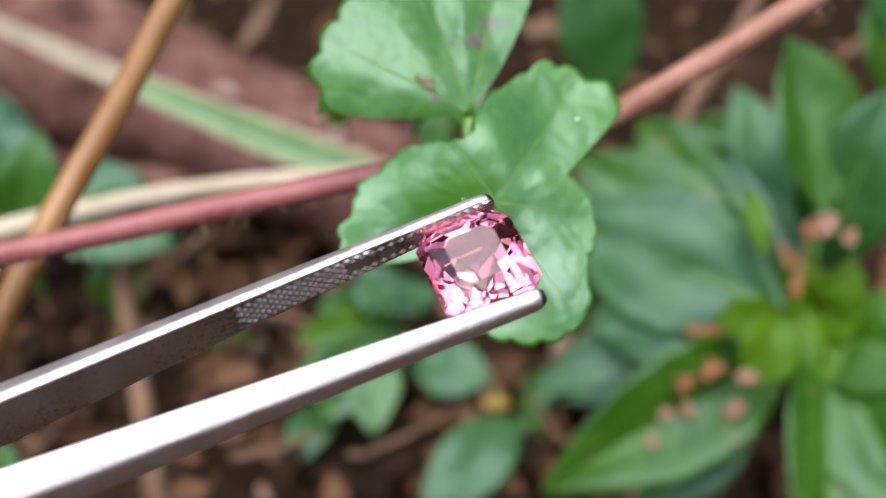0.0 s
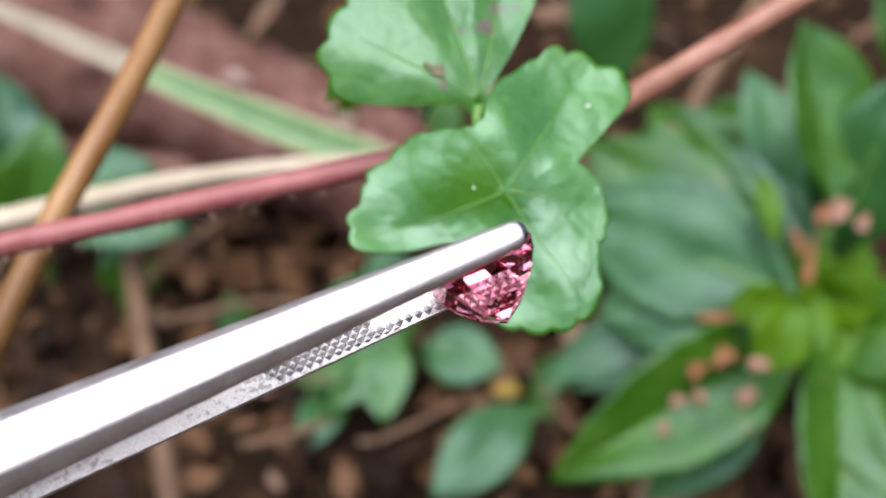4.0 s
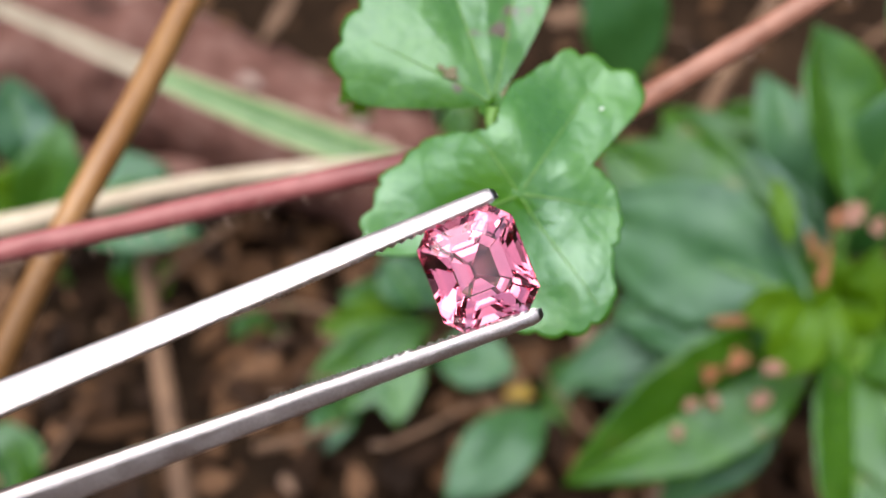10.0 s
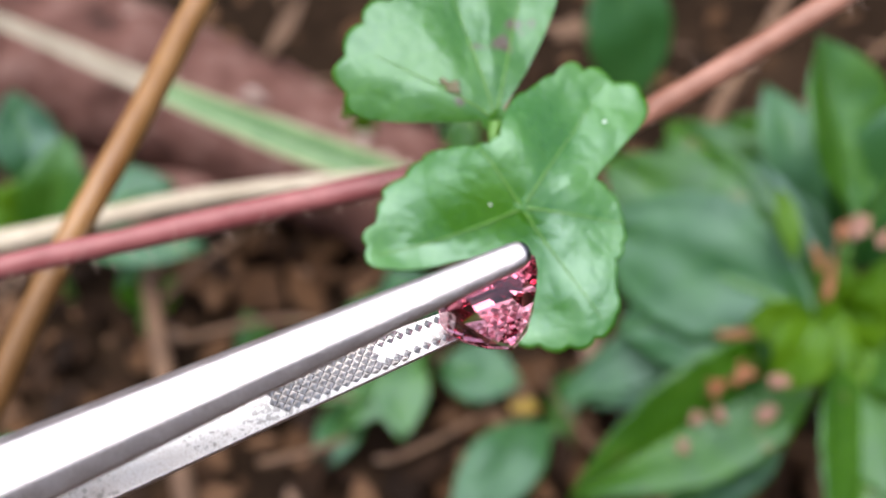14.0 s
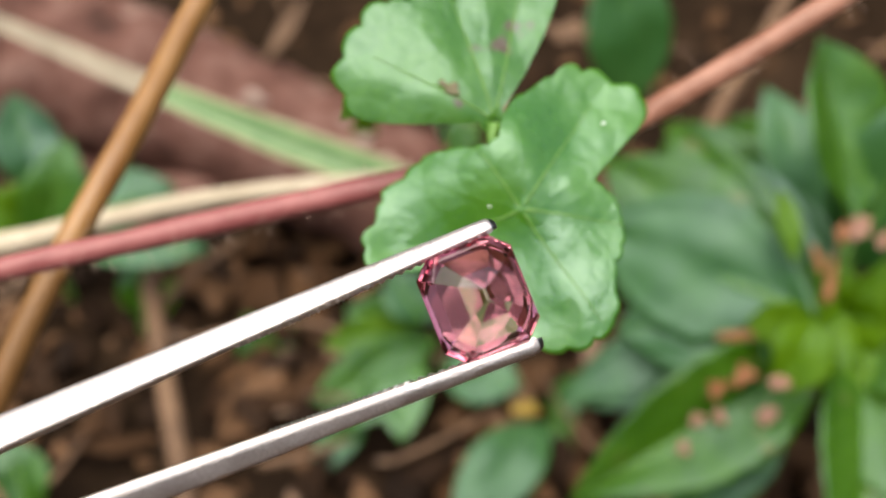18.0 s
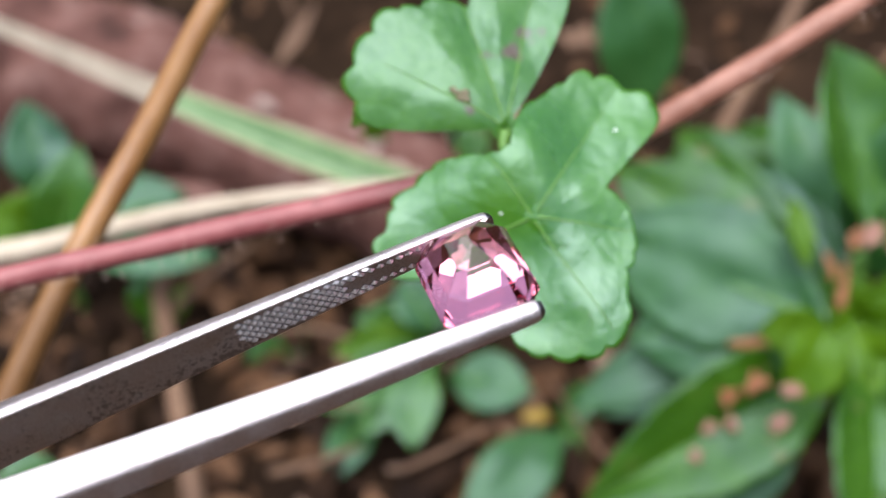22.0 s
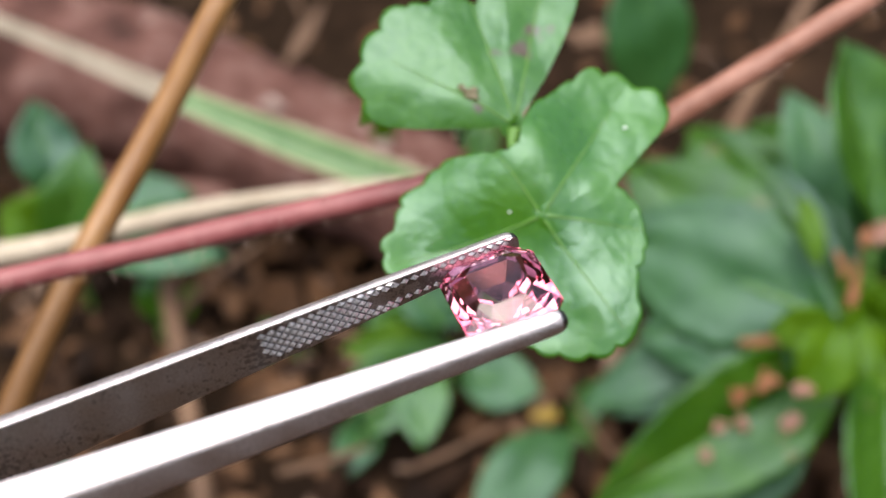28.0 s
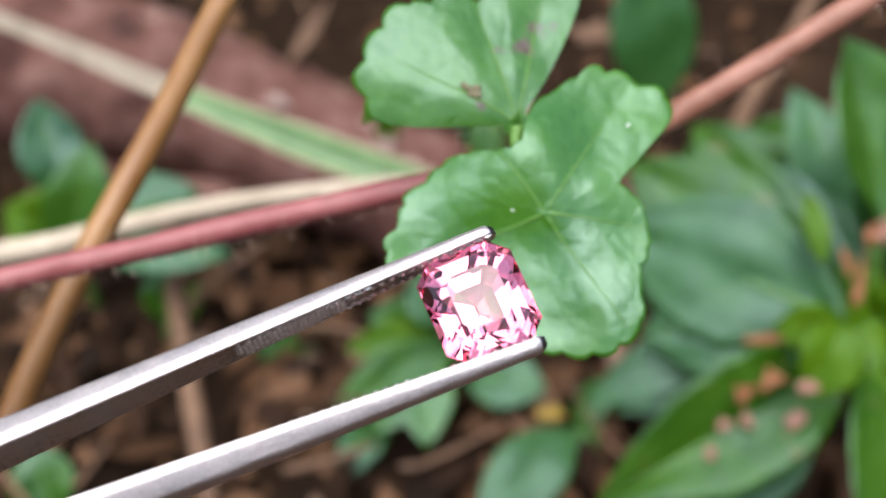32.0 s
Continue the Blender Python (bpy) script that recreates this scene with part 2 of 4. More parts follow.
ROSY = plain("rosy_dry_petal", [(0.3, (0.27, 0.12, 0.08)), (0.7, (0.40, 0.22, 0.16))], 250, 0.6)
YELLOW = plain("yellow_petal", [(0.3, (0.27, 0.17, 0.015)), (0.7, (0.37, 0.25, 0.03))], 250, 0.55)
LICHEN = plain("pale_lichen", [(0.35, (0.22, 0.13, 0.105)), (0.65, (0.42, 0.32, 0.27))], 700, 0.85)
SPECK = plain("white_speck", [(0.3, (0.46, 0.56, 0.46)), (0.7, (0.62, 0.68, 0.60))], 900, 0.5)
SKY_SCREEN = plain("dark_sky_screen", [(0.3, (0.025, 0.035, 0.015)), (0.5, (0.065, 0.085, 0.04)), (0.75, (0.13, 0.155, 0.08))], 9, 0.9, 1.0, 0.05, 8)


# ------------------------------------------------------------------ building helpers
def mesh_object(name, verts, faces, material, parent=None, label="", smooth=False):
    me = bpy.data.meshes.new(name)
    me.from_pydata([tuple(v) for v in verts], [], faces)
    me.materials.append(material)
    me.validate()
    if smooth:
        me.shade_smooth()
    ob = new(name, me)
    if parent:
        ob.parent = parent
    return tagged(ob, label)


def thing(name, label, category, group="", at=(0, 0, 0)):
    ob = new(name)
    ob.empty_display_size = 0.01
    ob.location = at
    return tagged(ob, label, category, group)


def spline(points, steps):
    """Catmull-Rom through the points."""
    p = [Vector(q) for q in points]
    p = [2 * p[0] - p[1], *p, 2 * p[-1] - p[-2]]
    out = []
    for i in range(1, len(p) - 2):
        for k in range(steps):
            t = k / steps
            a, b, c, d = p[i - 1:i + 3]
            out.append(0.5 * ((2 * b) + (c - a) * t + (2 * a - 5 * b + 4 * c - d) * t * t + (3 * b - a - 3 * c + d) * t ** 3))
    return [*out, p[-2]]


def tube(points, radii, sides=10, wobble=0.0, verts=None, faces=None):
    """A round shoot along points; radii: at start and end, or one for each point."""
    verts, faces = ([] if verts is None else verts), ([] if faces is None else faces)
    n = len(points)
    if len(radii) != n:
        radii = [radii[0] + (radii[-1] - radii[0]) * i / (n - 1) for i in range(n)]
    up, start = Vector((0.3, 0.2, 1)), len(verts)
    for i, p in enumerate(points):
        d = (points[min(i + 1, n - 1)] - points[max(i - 1, 0)]).normalized()
        a = d.cross(up).normalized()
        b = d.cross(a)
        for k in range(sides):
            f = 2 * math.pi * k / sides
            r = radii[i] * (1 + wobble * noise.noise(p * 180 + Vector((math.cos(f), math.sin(f), 0))))
            verts.append(p + r * (math.cos(f) * a + math.sin(f) * b))
    for i in range(n - 1):
        for k in range(sides):
            a, b = start + i * sides + k, start + i * sides + (k + 1) % sides
            faces.append((a, b, b + sides, a + sides))
    faces.append(tuple(start + k for k in reversed(range(sides))))
    faces.append(tuple(start + (n - 1) * sides + k for k in range(sides)))
    return verts, faces


def thick(ob, depth):
    s = ob.modifiers.new("thickness", "SOLIDIFY")
    s.thickness, s.offset = depth, -1
    return ob


def frame_of(base, tip, facing):
    """Axes of a leaf: x from base to tip, z near facing."""
    x = (Vector(tip) - Vector(base))
    length = x.length
    x.normalize()
    z = Vector(facing)
    z = (z - x * z.dot(x)).normalized()
    y = z.cross(x)
    m = Matrix((x, y, z)).transposed().to_4x4()
    m.translation = Vector(base)
    return m, length


def lance_leaf(parent, base, tip, width, facing, material, fold=20, droop=0.1, teeth=0, full=0.42, twist=0, name="leaf", label="", rows=26, cols=6, vein=True, wave=0.06):
    """A pointed blade, folded along its midrib, arched and toothed."""
    m, length = frame_of(base, tip, facing)
    sf, cf = math.sin(radians(fold)), math.cos(radians(fold))
    verts, faces = [], []
    seed = Vector(base) * 91

    def bend(u):
        return -droop * length * (2 * u - 1) ** 2 + droop * length

    for i in range(rows + 1):
        u = i / rows
        h = 0.5 * width * (math.sin(math.pi * min(1, u ** (math.log(0.5) / math.log(full)))) ** 0.85 + 0.03 * (1 - u))
        if teeth:
            h *= 1 + 0.09 * ((u * teeth) % 1.0 - 0.5) * (1 if 0.05 < u < 0.97 else 0)
        tw = radians(twist) * (u - 0.5)
        for j in range(-cols, cols + 1):
            v = j / cols
            side = abs(v) * h
            rib = 0.026 * width * abs(math.sin((u * 7 - abs(v) * 1.6) * math.pi)) * min(1, abs(v) * 3) * (1 - u)
            y, z = math.copysign(side * cf, v), side * sf - 0.25 * side * abs(v) * sf + rib
            z += wave * width * noise.noise(seed + Vector((u * 3, v * 1.5, 0)))
            y, z = y * math.cos(tw) - z * math.sin(tw), y * math.sin(tw) + z * math.cos(tw)
            verts.append(m @ Vector((u * length, y, z + bend(u))))
    w = 2 * cols + 1
    for i in range(rows):
        for j in range(2 * cols):
            a = i * w + j
            faces.append((a, a + 1, a + w + 1, a + w))
    ob = thick(mesh_object(name, verts, faces, material, parent, label, True), 0.00022)
    if vein:
        line = [m @ Vector((u * length, 0, bend(u) + 0.00004)) for u in (k / 12 * 0.97 for k in range(13))]
        mesh_object("midrib", *tube(line, (0.008 * width + 0.0003, 0.0001), 6), VEIN, ob, "", True)
    if width > 0.015 and vein:
        vv, ff = [], []
        for k in range(7):
            for sign in (-1, 1):
                side_line = []
                for s in range(5):
                    u, v = 0.08 + 0.115 * k + 0.05 * s, s / 4 * 0.82
                    i, j = min(rows, round(u * rows)), round(cols + sign * v * cols)
                    side_line.append(verts[i * w + j] + m.to_3x3() @ Vector((0, 0, 0.00003)))
                tube(side_line, (0.00022, 0.00008), 5, 0, vv, ff)
        mesh_object("venation", vv, ff, VEIN, ob, "", True)
    return ob


def lobed_leaf(parent, base, reach, facing, lobes, material, cup=0.12, teeth=60, name="leaf", label="", floor=0.2, crease=0.03, seed=0.0, veins=(), turned=(), dish=0.0):
    """A palmate blade with a crenate rim. lobes: bearing in degrees, length, breadth in degrees; veins: bearing and length;
    turned: bearing of a fold line, slope of the blade on its far side, distance at which it is level again; dish: slope of the middle towards its base."""
    m, _ = frame_of(base, reach, facing)
    around, out = 336, 26
    longest = max(k[1] for k in lobes)

    def radius(f):
        total = 0.0
        for bearing, long, sharp in lobes:
            off = abs((f - radians(bearing) + math.pi) % (2 * math.pi) - math.pi)
            total += (long * math.exp(-(off / radians(sharp)) ** 4) * (1 - 0.05 * off)) ** 5
        r = max(total ** 0.2, floor * longest)
        saw = abs(math.sin(f * teeth / 2 + 1.5 * noise.noise(Vector((math.cos(f) * 4 + seed, math.sin(f) * 4, 3)))))
        r *= 1 + 0.085 * max(0.2, 0.5 + noise.noise(Vector((math.cos(f) * 2 - seed, math.sin(f) * 2, 11)))) * (saw ** 0.5 - 0.8) + 0.04 * noise.noise(Vector((math.cos(f) * 3 + seed, math.sin(f) * 3, 7)))
        return r

    def height(r, f):
        x, y = r * math.cos(f), r * math.sin(f)
        u = r / longest
        z = -cup * r * u + dish * y * math.exp(-((x / longest + 0.16) ** 2 + (y / longest - 0.06) ** 2) / 0.23)
        # blade sunk along its veins and puffed up between them
        near = min(abs((f - radians(b) + math.pi) % (2 * math.pi) - math.pi) for b, _ in veins)
        z += crease * longest * (1 - math.exp(-(near * u / 0.16) ** 1.3)) * min(1.0, u * 3)
        for bearing, slope, reach in turned:
            d = y * math.cos(radians(bearing)) - x * math.sin(radians(bearing))
            d = 0.5 * (d + math.sqrt(d * d + 1e-6))
            z -= slope * (d - d * d / (2 * reach))
        p = Vector((x / longest + seed, y / longest, 1))
        z += 0.035 * longest * noise.noise(p * 2.2) + 0.008 * longest * noise.noise(p * 7)
        z += 0.004 * longest * abs(noise.noise(p * 13)) * min(1.0, u * 3)
        return z

    verts, faces = [m @ Vector((0, 0, 0))], []
    for i in range(1, out + 1):
        for k in range(around):
            f = 2 * math.pi * k / around
            r = radius(f) * (i / out if i < out else 1) ** 0.9
            verts.append(m @ Vector((r * math.cos(f), r * math.sin(f), height(r, f))))
    for k in range(around):
        faces.append((0, 1 + k, 1 + (k + 1) % around))
    for i in range(out - 1):
        for k in range(around):
            a, b = 1 + i * around + k, 1 + i * around + (k + 1) % around
            faces.append((a, a + around, b + around, b))
    ob = thick(mesh_object(name, verts, faces, material, parent, label, True), 0.0003)
    for bearing, long in veins:
        f, vv, ff = radians(bearing), [], []
        tube([m @ Vector((long * k / 14 * math.cos(f), long * k / 14 * math.sin(f), height(long * k / 14, f) + 0.00003)) for k in range(15)], (0.00012, 0.00004), 6, 0, vv, ff)
        mesh_object("vein", vv, ff, VEIN, ob, "", True)
    return ob


def petal(name, parent, at, size, facing, material, along=(1, 0.2, 0), label="", category="", wedge=0.0):
    """A small curled dry scrap with a ragged rim; wedge narrows one end."""
    at, along = Vector(at), Vector(along).normalized()
    m, _ = frame_of(at, at + along * 0.01, facing)
    verts, faces, rings, n = [m @ Vector((0, 0, 0.0004))], [], 3, 22
    for i in range(1, rings + 1):
        for k in range(n):
            f = 2 * math.pi * k / n
            c, d = math.cos(f), math.sin(f)
            r = i / rings * (0.44 + 0.36 * noise.noise(at * 900 + Vector((c * 1.3, d * 1.3, 0))) + 0.18 * noise.noise(at * 900 + Vector((c * 3.5, d * 3.5, 5))))
            u, v = r * c, r * d * (1 - wedge * c)
            z = 0.10 * size[1] * noise.noise(at * 400 + Vector((u * 4, v * 4, 0))) + 0.12 * size[1] * v * v
            verts.append(m @ Vector((u * size[0], v * size[1], z + 0.0004)))
    for k in range(n):
        faces.append((0, 1 + k, 1 + (k + 1) % n))
        for i in range(rings - 1):
            a, b = 1 + i * n + k, 1 + i * n + (k + 1) % n
            faces.append((a, a + n, b + n, b))
    ob = thick(mesh_object(name, verts, faces, material, parent, label, True), 0.00015)
    if category:
        tagged(ob, label, category, "dry petals fallen on the leaves")
    return ob


# ------------------------------------------------------------------ ground, litter, added thicket ring that screens the sky
def ground():
    verts, faces = [], []
    xs = [-60, -12, -3, -1, -0.5, *[(-0.3 + 0.6 * k / 90) for k in range(91)], 0.5, 1, 3, 12, 60]
    ys = [-60, -12, -3, -1, -0.3, *[(-0.05 + 0.55 * k / 80) for k in range(81)], 0.8, 1.5, 3, 12, 60]
    for y in ys:
        for x in xs:
            near = 1 if abs(x) < 0.31 and -0.06 < y < 0.51 else 0
            z = near * (0.012 * noise.noise(Vector((x * 14, y * 14, 0))) + 0.006 * noise.noise(Vector((x * 45, y * 45, 3))) + 0.003 * noise.noise(Vector((x * 130, y * 130, 5))))
            verts.append((x, y, z - 0.004 - 0.035 * near * min(1.0, max(0.0, (y - 0.225) / 0.03)) * min(1.0, max(0.0, (0.50 - y) / 0.05))))
    w = len(xs)
    for j in range(len(ys) - 1):
        for i in range(w - 1):
            a = j * w + i
            faces.append((a, a + 1, a + w + 1, a + w))
    tagged(mesh_object("ground", verts, faces, SOIL, smooth=True), "bare dark brown soil strewn with rotting leaves", "ground", kind="structure")


# Unseen ring, added to block low sky; pulled in ahead to shade far soil.
def thicket():
    verts, faces, n = [], [], 72
    for k in range(n):
        f = 2 * math.pi * k / n
        top = 0.85 - 0.36 * max(0.0, math.sin(f)) + 0.12 * noise.noise(Vector((k * 0.7, 0, 0)))
        for r, z in ((1.75, -0.02), (1.6, 0.3 * top), (1.7, 0.7 * top), (1.55, top), (1.95, top), (1.95, -0.02)):
            r *= 1 - 0.62 * max(0.0, math.sin(f)) ** 2
            r *= 1 + 0.06 * noise.noise(Vector((math.cos(f) * 4, math.sin(f) * 4, z * 2)))
            verts.append((r * math.cos(f), r * math.sin(f), z))
    for k in range(n):
        for j in range(5):
            a, b = k * 6 + j, ((k + 1) % n) * 6 + j
            faces.append((a, b, b + 1, a + 1))
    tagged(mesh_object("backdrop", verts, faces, SKY_SCREEN, smooth=True), "unseen dark green thicket ring added to block the low sky", "thicket", kind="structure")


def litter():
    rng = random.Random(5)
    verts, faces = [], []
    for k in range(4200):
        x, y = (rng.uniform(-0.2, 0.2), rng.uniform(0.05, 0.42)) if k < 3300 else (rng.gauss(0, 0.3), rng.gauss(0.2, 0.3))
        if k >= 3300 and abs(x) < 0.2 and 0.05 < y < 0.42:
            continue
        s, turn = rng.uniform(0.0015, 0.006) if k % 6 else rng.uniform(0.006, 0.012), rng.uniform(0, 6.28)
        if y > 0.235 and rng.random() > 0.15:
            continue
        tilt = Euler((rng.uniform(-0.6, 0.6), rng.uniform(-0.6, 0.6), turn)).to_matrix()
        start, curl, lift = len(verts), rng.uniform(-0.3, 0.6), 0.004 * rng.random()
        for i in range(6):
            for j in range(4):
                u, v = i / 5 - 0.5, j / 3 - 0.5
                w = 0.55 * (1 - abs(2 * u) ** 1.3) + 0.04
                p = tilt @ Vector((u * s * 2, v * s * w * 2, s * curl * (v * v + u * u * 0.5)))
                verts.append(p + Vector((x, y, 0.003 + lift)))
        for i in range(5):
            for j in range(3):
                a = start + i * 4 + j
                faces.append((a, a + 4, a + 5, a + 1))
    ob = thick(mesh_object("leaf_litter", verts, faces, LITTER, smooth=True), 0.0004)
    tagged(ob, "curled brown dead leaves littering the soil", "leaf litter", kind="stuff")
    verts, faces = [], []
    for k in range(110):
        x, y, f = rng.uniform(-0.2, 0.2), rng.uniform(0.05, 0.42), rng.uniform(0, 3.14)
        s, r = rng.uniform(0.01, 0.05), rng.uniform(0.0004, 0.0011)
        a = Vector((x, y, 0.012 + rng.random() * 0.008))
        b = a + Vector((math.cos(f) * s, math.sin(f) * s, rng.uniform(-0.004, 0.006)))
        mid = (a + b) / 2 + Vector((rng.uniform(-1, 1), rng.uniform(-1, 1), rng.uniform(0, 1))) * 0.1 * s
        tube(spline([a, mid, b], 4), (r, r * 0.7), 6, 0.2, verts, faces)
    tagged(mesh_object("twig_litter", verts, faces, TWIG, smooth=True), "short broken brown twigs scattered on the soil", "twigs", kind="stuff")


def fallen_branch():
    path = spline([(-0.1436, 0.2356, 0.0510), (-0.1097, 0.2316, 0.0409), (-0.0758, 0.2264, 0.0310), (-0.0405, 0.2167, 0.0204), (-0.0034, 0.2044, 0.0132), (0.0301, 0.1939, 0.0108)], 14)
    radii = [0.022 - 0.006 * min(1.0, max(0.0, (q.x + 0.11) / 0.10)) for q in path]
    verts, faces = tube(path, radii, 40, 0.10)
    for v in verts:
        v += 0.0018 * noise.noise_vector(v * 70) + 0.0008 * noise.noise_vector(v * 260)
    branch = tagged(mesh_object("fallen_branch", verts, faces, BARK, None, "", True), "weathered reddish-brown fallen branch lying on the soil", "branch")
    for at, s in (((-0.0515, 0.2151, 0.0426), 0.0042), ((-0.0252, 0.2082, 0.0347), 0.003), ((-0.0308, 0.2132, 0.0366), 0.0022), ((-0.0197, 0.2035, 0.0324), 0.003), ((-0.0809, 0.2313, 0.0541), 0.003)):
        petal("lichen", branch, at, (s * 1.5, s * 0.8), (0, -0.55, 0.83), LICHEN, (1, -0.25, -0.2), "pale lichen patch")
    for a, b, c, r in (((-0.1122, 0.2084, 0.0321), (-0.0911, 0.2049, 0.0259), (-0.0618, 0.2000, 0.0251), 0.005),):
        line = spline([a, b, c], 8)
        tagged(mesh_object("broken_stick", *tube(line, (r, r * 0.7), 12, 0.2), BARK, None, "", True), "short broken brown stick on the soil", "stick", "sticks lying on the soil")


ground()
thicket()
litter()
fallen_branch()


# ------------------------------------------------------------------ dry stalks and grass
def stalk(name, points, radii, material, label, category, group="", lower=None, split=0.5):
    ob = thing(name, label, category, group, points[0])
    at = Vector(points[0])
    line = [p - at for p in spline(points, 10)]
    cut = int(split * (len(line) - 1)) if lower else len(line) - 1
    middle = radii[0] + (radii[-1] - radii[0]) * cut / (len(line) - 1)
    mesh_object("shoot", *tube(line[:cut + 1], (radii[0], middle), 14, 0.06), material, ob, "", True)
    if lower:
        mesh_object("shoot", *tube(line[cut:], (middle, radii[-1]), 14, 0.06), lower, ob, "darker damp lower length", True)
    return ob


def grass_blade(name, points, widths, facing, material, edge, label, fold=14, dry=0.36):
    ob = thing(name, label, "grass", "", points[0])
    at = Vector(points[0])
    line = [p - at for p in spline(points, 10)]
    n, f = len(line), Vector(facing)
    for part_name, lo, hi, mat, lift in (("blade", -0.78, 0.78, material, 0), ("rim", -1, -0.78, edge, 0), ("rim", 0.78, 1, edge, 0), ("midrib", -0.05, 0.05, LEAF_DEEP, 0.00045)):
        verts, faces, cols = [], [], 8
        for i, p in enumerate(line):
            d = (line[min(i + 1, n - 1)] - line[max(i - 1, 0)]).normalized()
            s = d.cross(f).normalized()
            up = s.cross(d)
            k = i / (n - 1) * (len(widths) - 1)
            a = min(int(k), len(widths) - 2)
            w = widths[a] + (widths[a + 1] - widths[a]) * (k - a)
            for j in range(cols + 1):
                v = lo + (hi - lo) * j / cols
                z = abs(v) * 0.5 * w * math.sin(radians(fold)) + 0.02 * w * math.cos(v * 22)
                verts.append(p + s * v * 0.5 * w + up * (z + lift))
        for i in range(n - 1):
            for j in range(cols):
                a = i * (cols + 1) + j
                faces.append((a, a + 1, a + cols + 2, a + cols + 1))
        strip = thick(mesh_object(part_name, verts, faces, mat, ob, "", True), 0.0003)
        strip.data.materials.append(BLADE_DRY)
        for p in strip.data.polygons:
            p.material_index = 1 if p.index // cols < dry * n else 0
    return ob


CAMWARD = (0.0, -0.643, 0.766)
stalk("dry_stalk", [(-0.0235, 0.1207, 0.1596), (-0.0304, 0.1134, 0.1517), (-0.0389, 0.1046, 0.1404), (-0.0467, 0.0946, 0.1315), (-0.0523, 0.0860, 0.1246), (-0.0583, 0.0761, 0.1162)],
      (0.00155, 0.00186), STALK, "tan-brown smooth dry plant stalk leaning across", "stalk", lower=STALK_DARK, split=0.66)
grass_blade("grass_blade", [(-0.1064, 0.1958, 0.0875), (-0.0883, 0.1901, 0.0828), (-0.0607, 0.1794, 0.0768), (-0.0371, 0.1712, 0.0716), (-0.0204, 0.1661, 0.0680), (-0.0026, 0.1603, 0.0654)], [0.0030, 0.0036, 0.0050, 0.0074, 0.0078, 0.006],
            CAMWARD, BLADE_G, BLADE_EDGE, "green grass blade with pale reddish edges and a straw-coloured end")
stalk("straw", [(-0.0808, 0.1218, 0.0963), (-0.0691, 0.1242, 0.0965), (-0.0564, 0.1280, 0.0970), (-0.0412, 0.1328, 0.0963), (-0.0209, 0.1381, 0.0941), (-0.0023, 0.1452, 0.0883)], (0.0020, 0.0013), STRAW,
      "cream-coloured dry grass straw lying behind the stem", "straw")
stalk("reddish_stalk", [(-0.0785, 0.1923, 0.0235), (-0.0715, 0.1654, 0.0192), (-0.0629, 0.1355, 0.0151), (-0.0566, 0.1130, 0.0128)], (0.0022, 0.0026), TWIG, "dull reddish-brown upright stalk", "stalk")
stalk("pale_twig", [(0.0541, 0.2050, 0.0278), (0.0644, 0.2299, 0.0269), (0.0771, 0.2468, 0.0350), (0.0857, 0.2631, 0.0424)], (0.0026, 0.0018), TWIG, "pale brown dry twig leaning on the soil", "twig")


# ------------------------------------------------------------------ creeping plant with the hairy stem and lobed leaves
def creeping_plant():
    ob = thing("creeping_plant", "creeping plant with a hairy reddish stem and lobed green leaves", "plant")
    path = spline([(-0.0552, 0.0770, 0.1437), (-0.0456, 0.0801, 0.1436), (-0.0347, 0.0836, 0.1433), (-0.0229, 0.0862, 0.1443), (-0.0110, 0.0879, 0.1461), (-0.0014, 0.0896, 0.1471), (0.0070, 0.0919, 0.1472), (0.0152, 0.0954, 0.1469), (0.0205, 0.0991, 0.1466), (0.0307, 0.1041, 0.1498), (0.0407, 0.1087, 0.1539), (0.0513, 0.1135, 0.1586)], 10)
    cut = int(len(path) * 0.62)
    mesh_object("stem", *tube(path[:cut + 1], (0.00128, 0.00138), 18, 0.10), STEM, ob, "dull red hairy stem", True)
    mesh_object("stem", *tube(path[cut:], (0.00138, 0.00144), 18, 0.10), STEM_TAN, ob, "orange-brown hairy stem", True)
    rng = random.Random(3)
    verts, faces = [], []
    for k in range(600):
        p = path[rng.randrange(2, len(path) - 2)] + Vector([rng.uniform(-1, 1) for _ in range(3)]) * 0.0009
        d = Vector([rng.gauss(0, 1) for _ in range(3)]).normalized()
        tip = p + d * rng.uniform(0.0018, 0.0032)
        tube([p, (p + tip) / 2 + Vector((0, 0, 0.0002)), tip], (0.000032, 0.000015), 3, 0, verts, faces)
    tagged(mesh_object("hairs", verts, faces, HAIR, ob, "fine pale hairs along the stem"), kind="stuff")
    node = (0.0026, 0.0852, 0.1579)
    mesh_object("petiole", *tube(spline([(0.0073, 0.0911, 0.1476), (0.0048, 0.0872, 0.1520), (0.0030, 0.0847, 0.1555), node], 6), (0.0011, 0.0007), 10), VEIN, ob, "pale green leaf stalk", True)
    mesh_object("petiole", *tube(spline([node, (0.0024, 0.0840, 0.1572), (0.0027, 0.0822, 0.1560), (0.0036, 0.0805, 0.1549)], 6), (0.0007, 0.0003), 10), VEIN, ob, "pale green leaf stalk", True)
    return ob


